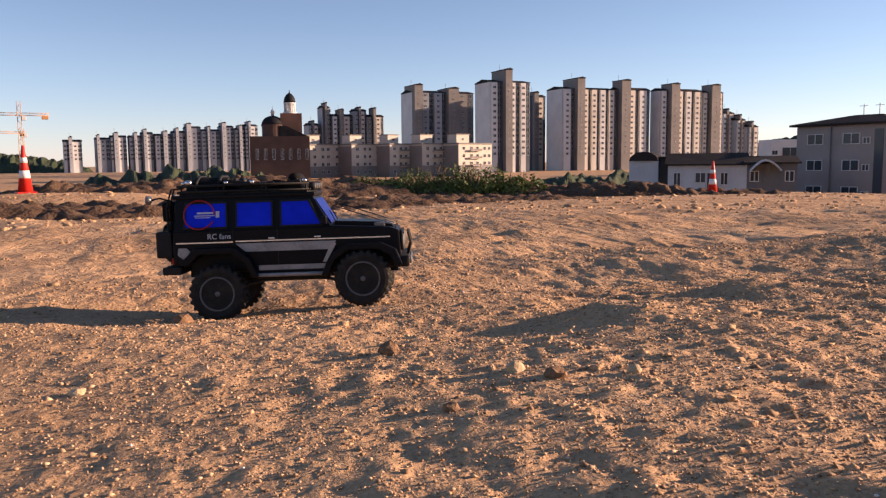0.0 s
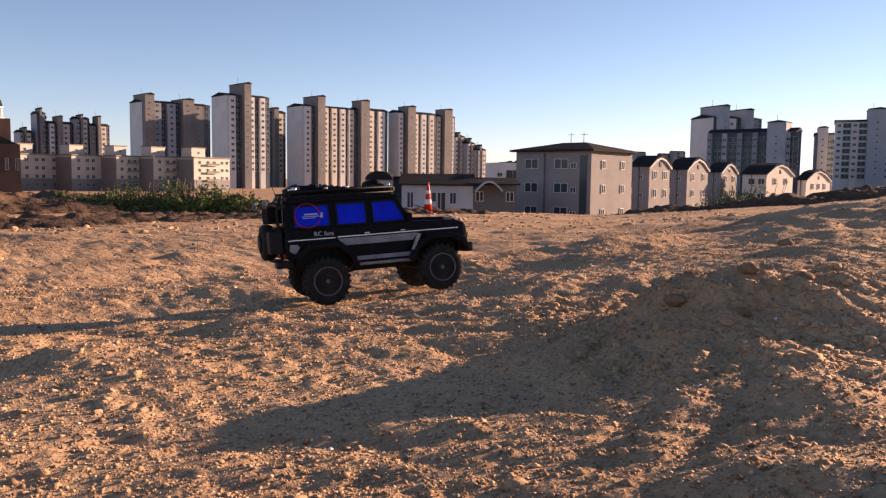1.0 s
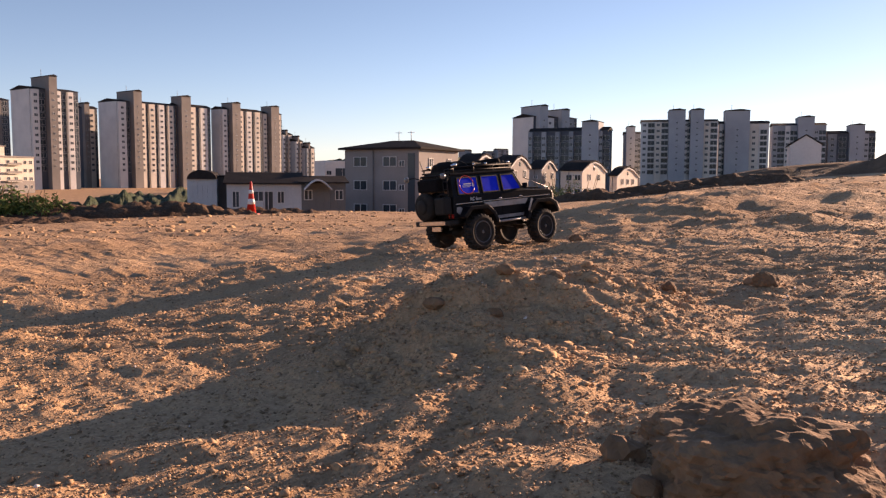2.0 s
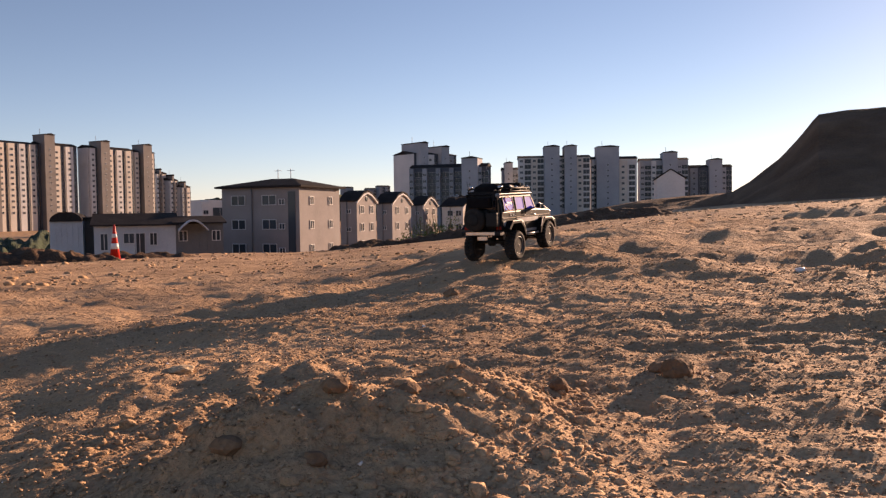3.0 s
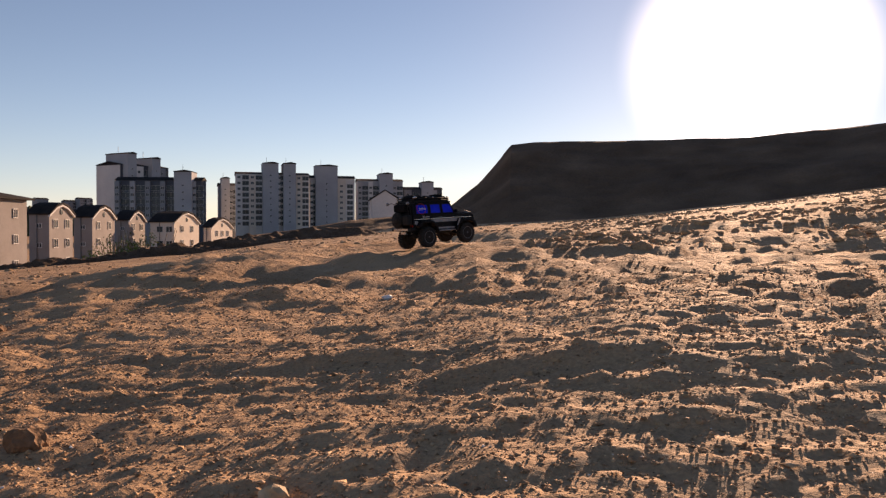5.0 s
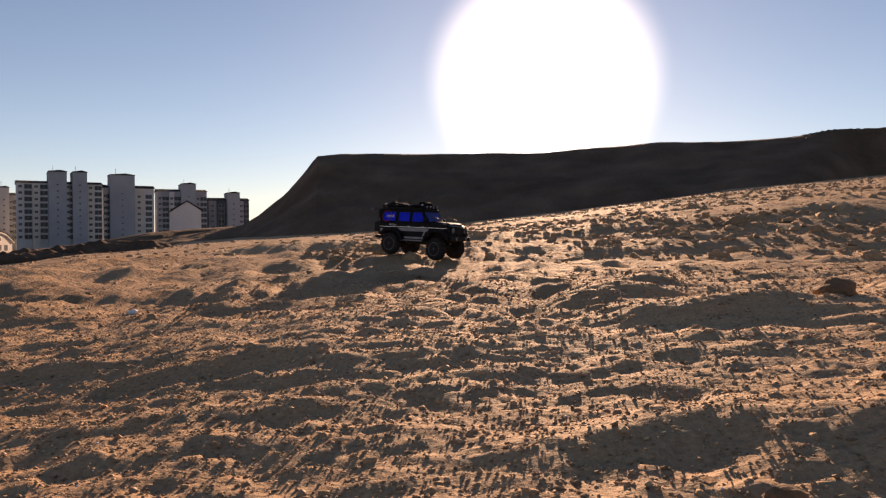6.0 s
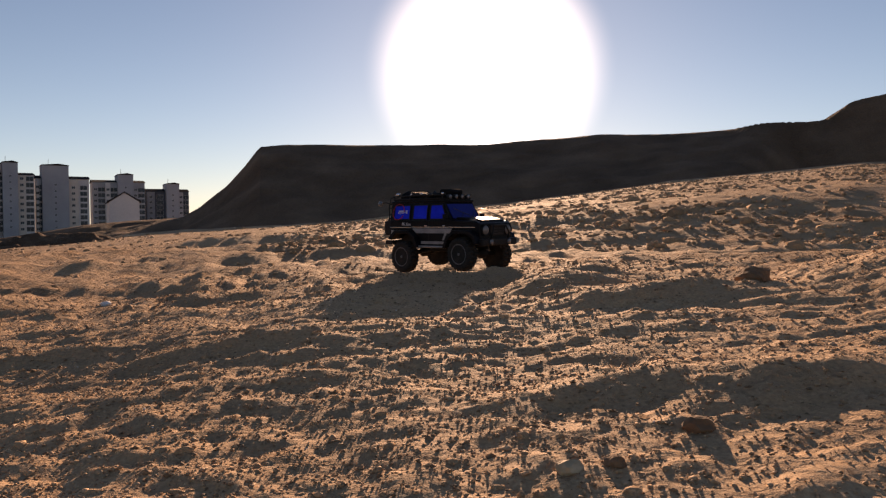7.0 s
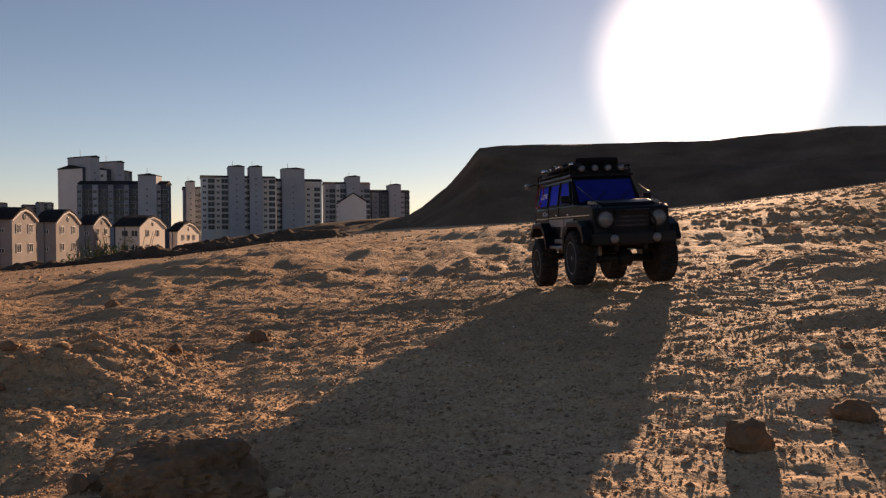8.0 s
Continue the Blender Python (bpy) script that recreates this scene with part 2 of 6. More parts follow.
def thing(name, label, category, m=None, group="", kind=""):
    ob = new(name)
    ob.empty_display_size = 0.2
    if m is not None:
        ob.matrix_basis = m
    return tagged(ob, label, category, group, kind)


# ---- the lie of the land ----
AZ_KNOTS = (-180, -120, -60, 0, 25, 45, 59, 66, 76, 87, 99, 109, 121, 150, 180)
LIFT = (0.0, 0.0, -0.04, -0.03, 0.0, 0.05, 0.11, 0.17, 0.22, 0.25, 0.27, 0.27, 0.27, 0.15, 0.0)
SLOPE = (0.0, 0.0, -0.02, -0.024, -0.026, -0.030, -0.014, 0.0, 0.013, 0.022, 0.045, 0.066, 0.080, 0.05, 0.0)
CENTRE = (0.7, -0.2)
# single heaps and hollows: x, y, half-lengths, turn in degrees, height
HEAPS = [
    (-2.1, 13.9, 2.6, 1.2, 0, 0.20),
    (1.60, 1.80, 0.42, 0.30, 0, -0.052),
    (1.42, 0.56, 0.15, 0.11, 0, 0.062),
    (1.60, 0.45, 0.15, 0.09, 20, 0.040),
    (0.92, 0.64, 0.36, 0.26, 0, -0.034),
    (-0.85, 1.97, 0.55, 0.42, 0, 0.040),
    (0.10, 1.93, 0.34, 0.26, 0, -0.040),
    (0.95, 1.90, 0.55, 0.34, 0, -0.032),
    (3.95, 1.82, 0.55, 0.36, 0, 0.030),
    (2.95, 2.25, 0.38, 0.20, -12, 0.060),
    (3.72, 0.48, 0.55, 0.28, 10, -0.05),
    (0.55, 1.92, 0.75, 0.28, 0, -0.017),
    (4.75, 1.75, 0.90, 0.40, -10, 0.065),
    (2.95, -0.98, 0.38, 0.14, -15, 0.055),
    (2.30, -1.55, 0.45, 0.16, -5, 0.06),
    (0.55, 1.35, 0.30, 0.14, 10, -0.02),
    (2.50, -0.46, 0.65, 0.30, 0, 0.022),
    (3.05, 1.02, 0.50, 0.16, -8, 0.03),
    (3.60, 0.70, 0.20, 0.48, 8, 0.034),
    (2.36, 1.60, 0.15, 0.24, 0, 0.026),
    (2.46, 0.53, 0.05, 0.15, 0, 0.014),
    (2.44, 0.13, 0.05, 0.13, 12, 0.014),
    (2.54, 1.07, 0.06, 0.18, -6, 0.015),
    (2.30, -0.26, 0.06, 0.20, 8, 0.014),
    (2.50, -1.04, 0.10, 0.20, -10, 0.035),
    (1.80, -0.78, 0.06, 0.15, 10, 0.018),
    (1.72, -1.02, 0.06, 0.13, -12, 0.018),
    (0.66, 1.18, 0.08, 0.12, 10, 0.020),
    (0.98, 1.20, 0.08, 0.13, -10, 0.022),
    (5.60, 2.60, 0.40, 0.90, 12, 0.06),
    (6.90, -0.90, 0.35, 1.00, -8, 0.04),
    (8.60, 0.90, 0.45, 1.60, 6, 0.09),
    (7.60, 4.20, 0.45, 1.20, 20, 0.08),
    (8.20, -3.00, 0.45, 1.40, -14, 0.03),
]


def smooth(a, b, v):
    w = np.clip((v - a) / (b - a), 0.0, 1.0)
    return w * w * (3 - 2 * w)


def lattice(x, y, seed):
    """Smooth value noise between -1 and 1."""
    xi, yi = np.floor(x), np.floor(y)
    fx, fy = x - xi, y - yi
    fx, fy = fx * fx * (3 - 2 * fx), fy * fy * (3 - 2 * fy)

    def rnd(i, j):
        v = np.sin(i * 127.1 + j * 311.7 + seed * 74.7) * 43758.5453
        return 2 * (v - np.floor(v)) - 1

    top = rnd(xi, yi) * (1 - fx) + rnd(xi + 1, yi) * fx
    low = rnd(xi, yi + 1) * (1 - fx) + rnd(xi + 1, yi + 1) * fx
    return top * (1 - fy) + low * fy


def base_height(x, y):
    """The smooth lie of the plateau, the slope beyond its edge and the low town."""
    dx, dy = x - CENTRE[0], y - CENTRE[1]
    r = np.hypot(dx, dy)
    az = np.degrees(np.arctan2(dx, dy))
    c, s = np.interp(az, AZ_KNOTS, LIFT), np.interp(az, AZ_KNOTS, SLOPE)
    far = np.minimum(r, 60.0)
    z = c + s * (np.sqrt(far ** 2 + 4.0) - 2.0)
    # the trodden ground round the camera and the car's track
    # level towards the west, with a soft bend
    u, v = np.minimum(-0.3 + 0.5 * ((x + 0.3) + np.sqrt((x + 0.3) ** 2 + 0.09)), 6.3), np.clip(y, -1.4, 3.4)
    near = (0.0953 + 0.0980 * u - 0.0611 * v - 0.02359 * u * u - 0.01387 * u * v + 0.01554 * v * v
            + 0.00235 * u ** 3 + 0.00449 * u * u * v - 0.00366 * u * v * v - 0.00445 * v ** 3)
    z = near + (z - near) * smooth(4.0, 9.0, r)
    edge = 23.0 + 1.5 * np.sin(az * 0.21)
    drop = smooth(edge, edge + 16, r) * np.clip(smooth(-110, -60, az) * (1 - smooth(60, 72, az)), 0, 1)
    return z * (1 - drop) - 5.0 * drop


def heap_height(x, y):
    z = 0.0 * x
    for hx, hy, a, b, turn, h in HEAPS:
        c, s = math.cos(radians(turn)), math.sin(radians(turn))
        u, v = ((x - hx) * c + (y - hy) * s) / a, (-(x - hx) * s + (y - hy) * c) / b
        z = z + h * np.exp(-(u * u + v * v) ** 1.3)
    return z


def ground_height(x, y):
    """Plateau, heaps and the churned soil, down to fist size."""
    x, y = np.asarray(x, float), np.asarray(y, float)
    r = np.hypot(x - CENTRE[0], y - CENTRE[1])
    near = 1 - smooth(9, 30, r)
    # the ground towards the town is flatter than the slope towards the bank
    churn = 0.65 + 0.35 * smooth(38, 66, np.degrees(np.arctan2(x - CENTRE[0], y - CENTRE[1])))
    z = base_height(x, y) + heap_height(x, y)
    flat = 1 - 0.65 * (1 - smooth(30, 60, np.degrees(np.arctan2(x - CENTRE[0], y - CENTRE[1])))) * smooth(2.2, 4.5, r)
    wx, wy = x + 0.16 * lattice(x * 2.1, y * 2.1, 31), y + 0.16 * lattice(x * 2.1 + 7, y * 2.1, 32)
    ridge = 1 - np.abs(lattice(wx * 1.1 + wy * 0.25 + 5.2, wy * 1.5 - wx * 0.2, 2))
    z = z + near * 0.020 * smooth(0.6, 1.8, r) * (ridge - 0.5)
    z = z + near * 0.010 * lattice(wx * 2.9 + 1.7, wy * 3.3, 3)
    # rounded lumps with sharp creases between them, thicker in patches
    flat = flat * (1 - 0.6 * (1 - smooth(0.5, 1.1, x)) * smooth(0.1, 0.6, y))
    rough = flat * (0.45 + 0.55 * smooth(-0.35, 0.45, lattice(x * 0.9 + 3.3, y * 1.1, 33)))
    z = z + near * rough * 0.020 * (np.abs(lattice(wx * 4.4 + wy * 1.3, wy * 4.9 - wx * 1.1, 4)) - 0.3)
    z = z + near * rough * 0.013 * (np.abs(lattice(wx * 9.3 - wy * 2.1, wy * 10.1 + wx * 2.7, 34)) - 0.3)
    z = z + near * rough * 0.007 * (np.abs(lattice(wx * 19.0 + wy * 6.1, wy * 18.1 - wx * 5.3, 35)) - 0.3)
    # the crumbled clay ridge
    clay = np.exp(-(((x - 1.46) / 0.26) ** 2 + ((y - 0.55) / 0.17) ** 2) ** 2)
    z = z + clay * (0.028 * np.abs(lattice(x * 13.0 + y * 4, y * 14.0, 36)) + 0.018 * np.abs(lattice(x * 29.0, y * 27.0 + x * 9, 37)))
    rut = 1 - np.abs(lattice(x * 1.5 + 0.5 * y, y * 0.55 - 0.12 * x - 2.0, 13))
    z = z + churn * 0.036 * smooth(2.4, 6.0, r) * (1 - smooth(9, 15, r)) * (rut * rut - 0.4)
    z = z + churn * 0.015 * smooth(2.2, 5.0, r) * (1 - smooth(20, 30, r)) * lattice(x * 4.6 + 0.6 * lattice(x * 2, y * 2, 18), y * 4.1, 14)
    z = z + churn * smooth(1.8, 3.2, r) * (1 - smooth(7, 11, r)) * (0.011 * lattice(x * 8.1 + 2.2 * y, y * 8.7 - 2.0 * x, 15) + 0.007 * lattice(x * 17.3 - 4 * y, y * 16.1 + 5 * x, 16))
    z = z + 0.035 * smooth(6, 16, r) * (1 - smooth(40, 60, r)) * lattice(x * 0.42, y * 0.5 + 3.1, 5)
    z = z + flat * 0.017 * smooth(5, 12, r) * (1 - smooth(36, 50, r)) * lattice(x * 2.3 + 0.8 * lattice(x, y, 17), y * 1.7 + 0.5 * x, 15)
    return z


def fine_height(x, y):
    """Clods and crumbs."""
    x, y = 0.829 * x - 0.559 * y, 0.559 * x + 0.829 * y
    a = lattice(x * 23 + 3 * lattice(x * 5, y * 5, 8), y * 24, 6)
    b = lattice(x * 41, y * 43 + 2 * lattice(x * 9, y * 9, 9), 7)
    u, v = 0.777 * x + 0.629 * y, 0.777 * y - 0.629 * x
    c = lattice(u * 63 + 0.3 + 1.5 * a, v * 66 + 1.2 * b, 10)
    patch = 0.55 + 0.45 * lattice(x * 1.3 + 9, y * 1.2, 11)
    return 0.0030 * np.maximum(a, -0.2) * patch + 0.0030 * np.maximum(b, -0.2) * (0.3 + 0.7 * patch) + 0.0028 * np.maximum(c, -0.2)


# ---- the ground ----
def ground_axis(mid, fine_lo, fine_hi, step, grow, reach):
    """Grid lines: even in the fine stretch, ever wider apart outside it."""
    v = list(np.arange(fine_lo, fine_hi, step))
    d, up = step, v[-1]
    while up < reach:
        d = min(d * grow, 150.0)
        up += d
        v.append(up)
    d, low = step, v[0]
    while low > -reach:
        d = min(d * grow, 150.0)
        low -= d
        v.insert(0, low)
    return np.array(v)


def make_ground():
    gx = ground_axis(0, 0.0, 2.6, 0.008, 1.03, 2500)
    gy = ground_axis(0, -1.1, 1.6, 0.008, 1.03, 2500)
    x, y = np.meshgrid(gx, gy)
    r = np.hypot(x - CENTRE[0], y - CENTRE[1])
    z = ground_height(x, y) + fine_height(x, y) * (1 - smooth(5, 9, r))
    nx, ny = len(gx), len(gy)
    me = bpy.data.meshes.new("ground")
    me.vertices.add(nx * ny)
    me.vertices.foreach_set("co", np.stack([x, y, z], -1).ravel())
    i = (np.arange(ny - 1)[:, None] * nx + np.arange(nx - 1)[None, :]).ravel()
    quads = np.stack([i, i + 1, i + 1 + nx, i + nx], -1)
    me.loops.add(quads.size)
    me.polygons.add(len(quads))
    me.loops.foreach_set("vertex_index", quads.ravel().astype(np.int32))
    me.polygons.foreach_set("loop_start", np.arange(0, quads.size, 4, dtype=np.int32))
    me.update(calc_edges=True)
    me.polygons.foreach_set("use_smooth", np.ones(len(quads), bool))
    me.materials.append(SOIL)
    return tagged(new("ground", me), "dry orange churned soil with gravel and ruts", "ground", kind="structure")


make_ground()

# ---- the town ----
TOWN = -6.0
VIEW = Vector((0.7, 0.0, 0.4))


def bearing(deg):
    return Vector((math.sin(radians(deg)), math.cos(radians(deg)), 0))


def to_azimuth(p, way, az):
    """How far from p along way (both seen from the plateau) the bearing az is met."""
    a = bearing(az)
    n = Vector((a.y, -a.x, 0))
    return -p.dot(n) / way.dot(n)


WINDOWS = {}


def window_mesh(w, h):
    key = (round(w, 2), round(h, 2))
    if key not in WINDOWS:
        bm = bmesh.new()
        t = 0.06
        xs, zs = (-w / 2, -w / 2 + t, -t / 2, t / 2, w / 2 - t, w / 2), (0, t, h - t, h)
        grid = [[bm.verts.new((x, -0.10, z)) for x in xs] for z in zs]
        for j in range(3):
            for i in range(5):
                q = [grid[j][i], grid[j][i + 1], grid[j + 1][i + 1], grid[j + 1][i]]
                if j == 1 and i in (1, 3):
                    deep = [bm.verts.new((v.co.x, -0.03, v.co.z)) for v in q]
                    for k in range(4):
                        bm.faces.new((q[k], q[(k + 1) % 4], deep[(k + 1) % 4], deep[k]))
                    bm.faces.new(deep).material_index = 1
                else:
                    bm.faces.new(q)
        rim = [grid[0][0], grid[0][5], grid[3][5], grid[3][0]]
        back = [bm.verts.new((v.co.x, 0.02, v.co.z)) for v in rim]
        edges = (grid[0], [r[5] for r in grid], grid[3][::-1], [r[0] for r in grid][::-1])
        for k in range(4):
            bm.faces.new([*edges[k][::-1], back[k], back[(k + 1) % 4]])
        bmesh.ops.recalc_face_normals(bm, faces=bm.faces)
        me = bpy.data.meshes.new("window")
        bm.to_mesh(me)
        bm.free()
        me.materials.append(FRAME)
        me.materials.append(GLASS)
        WINDOWS[key] = me
    return WINDOWS[key]


def corner_pose(az, dist, normal):
    """The pose of a facade's left foot: x runs along the facade to the right, y into the house."""
    p = VIEW + bearing(az) * dist
    return pose(p.x, p.y, TOWN, 0, 0, 180 - normal), bearing(az) * dist


def tower(label, az_side, az_left, az_right, dist, normal, top, stairs=(), body=None, strips=(), storey=2.8, windows=(1.5, 1.2), roof=True, low=3, depth=None, side_mat=None, turn=-0.3, shaft_mat=None, pier=3.4, recess=2.5):
    """A slab block of flats: piers with small windows stand proud of glazed recesses. stairs: (az from, az to, tan top) of the
    stair shafts before the facade; strips: the paints of the piers in turn; az_side: where the end wall stops."""
    az_side, az_left, az_right = az_side + turn, az_left + turn, az_right + turn
    top -= 0.001
    m, p = corner_pose(az_left, dist, normal)
    along, back = bearing(normal - 90), bearing(normal + 180)
    length = to_azimuth(p, along, az_right)
    deep = depth or max(8.0, min(16.0, to_azimuth(p, back, az_side)))
    high = top * dist + VIEW.z - TOWN
    floors = int(high / storey)
    ob = thing("apartment_building", label, "building", m, "blocks of flats")
    body = body or BEIGE_WALL
    bm = bmesh.new()
    box(bm, 0, length, 0, deep, 0, high)
    part("wall", bm, body, ob)
    if side_mat:
        bm = bmesh.new()
        box(bm, -0.15, 0, 0.2, deep - 0.2, 0, high - 0.3)
        part("end_wall", bm, side_mat, ob)
    if roof:
        bm = bmesh.new()
        prism(bm, [(-0.5, high), (deep + 0.5, high), (deep / 2, high + 1.5)], -0.4, length + 0.4, "x")
        part("roof", bm, DARK_ROOF, ob)
    shafts = []
    face = bearing(normal)
    for a0, a1, tt in stairs:
        # the shaft stands proud, so that its flank takes part of the width
        x0 = to_azimuth(p, along, a0 + turn)
        aside = p + along * x0
        wide = radians(a1 - a0) * aside.length
        slant = abs((aside.normalized()).cross(face).z)
        proud = min(3.4, 0.34 * wide / max(slant, 0.25))
        x1 = to_azimuth(p + face * proud, along, a1 + turn)
        if x1 - x0 < 1.0:
            x1 = to_azimuth(p, along, a1 + turn)
        top_z = tt * aside.length + VIEW.z - TOWN
        bm = bmesh.new()
        box(bm, x0, x1, -proud, deep * 0.7, 0, top_z)
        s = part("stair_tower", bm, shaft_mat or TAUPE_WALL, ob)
        bm = bmesh.new()
        prism(bm, [(x0 - 0.15, top_z), (x1 + 0.15, top_z), (x1 + 0.15, top_z + 0.3), (x0 + 0.62 * (x1 - x0), top_z + 0.9), (x0 - 0.15, top_z + 0.3)], -proud - 0.3, deep * 0.7 + 0.3, "y")
        part("cap", bm, DARK_ROOF, s)
        bm = bmesh.new()
        tube(bm, [(x0 + 0.3 * (x1 - x0), deep * 0.3, top_z + 0.3), (x0 + 0.3 * (x1 - x0), deep * 0.3, top_z + 3.4)], 0.09, 4)
        part("aerial", bm, SHED_DARK, s)
        shafts.append((x0, x1, proud))
    small, shaft_window, wide_window = window_mesh(*windows), window_mesh(0.9, 0.9), window_mesh(recess - 0.3, 0.74 * storey)
    # the free stretches between the stair shafts, filled with piers and recesses in turn
    edges = [0.0] + [v for x0, x1, _ in sorted(shafts) for v in (max(0.0, x0), min(length, x1))] + [length]
    turn_of = 0
    for lo, hi in zip(edges[::2], edges[1::2]):
        if hi - lo < 1.6:
            continue
        pairs = max(1, round((hi - lo - pier * 0.4) / (pier + recess)))
        unit = (hi - lo) / pairs
        wide = unit * pier / (pier + recess)
        for k in range(pairs):
            x = lo + k * unit
            bm = bmesh.new()
            box(bm, x, x + wide, -1.5, 0, 0, high - 0.5)
            part("facade_strip", bm, strips[turn_of % len(strips)] if strips else body, ob)
            turn_of += 1
            for f in range(low, floors):
                place_part("window", small, ob, m=pose(x + wide / 2, -1.5, f * storey + 0.9))
                place_part("window", wide_window, ob, m=pose(x + wide + (unit - wide) / 2, -0.02, f * storey + 0.5))
    for x0, x1, proud in shafts:
        for f in range(low, floors):
            place_part("window", shaft_window, ob, m=pose((x0 + x1) / 2, -proud, f * storey + 2.0))
    return ob


def flats(label, a, b, dist, normal, top, box_top, balconies=False):
    """A low block of flats with dark panels for its open ground floor, a darker base and a stair box on its flat roof.
    """
    a, b = a - 0.25, b - 0.25
    m, p = corner_pose(a, dist, normal)
    along = bearing(normal - 90)
    length = to_azimuth(p, along, b)
    high = top * dist + VIEW.z - TOWN
    ob = thing("apartment_building", label, "building", m, "blocks of flats")
    bm = bmesh.new()
    box(bm, 0, length, 0, 13, 0, high)
    part("wall", bm, FLAT_WALL, ob)
    # the end wall's shade is laid on as a taupe plate
    bm = bmesh.new()
    box(bm, -0.12, 0, 0.1, 12.8, 0.2, high - 0.5)
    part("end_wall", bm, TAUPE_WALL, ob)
    bm = bmesh.new()
    box(bm, 0.02, length - 0.02, -0.12, 0, 0.2, high * 0.40)
    part("base_course", bm, TAUPE_WALL, ob)
    bm = bmesh.new()
    box(bm, -0.3, length + 0.3, -0.35, 13.3, high, high + 0.45)
    part("parapet", bm, TAUPE_WALL, ob)
    bz = box_top * dist + VIEW.z - TOWN
    bm = bmesh.new()
    box(bm, length * 0.05, length * 0.42, 2.0, 7.0, high + 0.4, bz)
    stair = part("stair_box", bm, FLAT_WALL, ob)
    place_part("window", window_mesh(1.0, 0.9), ob, m=pose(length * 0.24, 2.0, high + 1.4))
    bm = bmesh.new()
    box(bm, length * 0.03, length * 0.44, 1.7, 7.3, bz, bz + 0.25)
    part("stair_roof", bm, TAUPE_WALL, stair)
    me = window_mesh(1.25, 1.2)
    floors = int((high - 0.6) / 2.7)
    for f in range(floors):
        z = high - 2.1 - 2.7 * f
        if z < 0.3:
            break
        off = -0.12 if z + 1.2 < high * 0.40 else 0.0
        for c in (0.16, 0.38, 0.56, 0.78, 0.92) if balconies else (0.18, 0.42, 0.58, 0.84):
            place_part("window", me, ob, m=pose(c * length, off, z))
        if balconies:
            bm = bmesh.new()
            box(bm, length * 0.30, length * 0.64, -1.2, 0, z - 0.45, z - 0.3)
            slab = part("balcony", bm, FLAT_WALL, ob)
            bm = bmesh.new()
            box(bm, length * 0.30, length * 0.64, -1.2, -1.12, z - 0.3, z + 0.35)
            part("balustrade", bm, TAUPE_WALL, slab)
    # dark panels set on the wall for the shade inside the parking bays
    for c in (0.22, 0.5, 0.78):
        bm = bmesh.new()
        box(bm, (c - 0.11) * length, (c + 0.11) * length, -0.16, 0.05, 0.1, 1.0)
        part("parking_opening", bm, GLASS, ob)


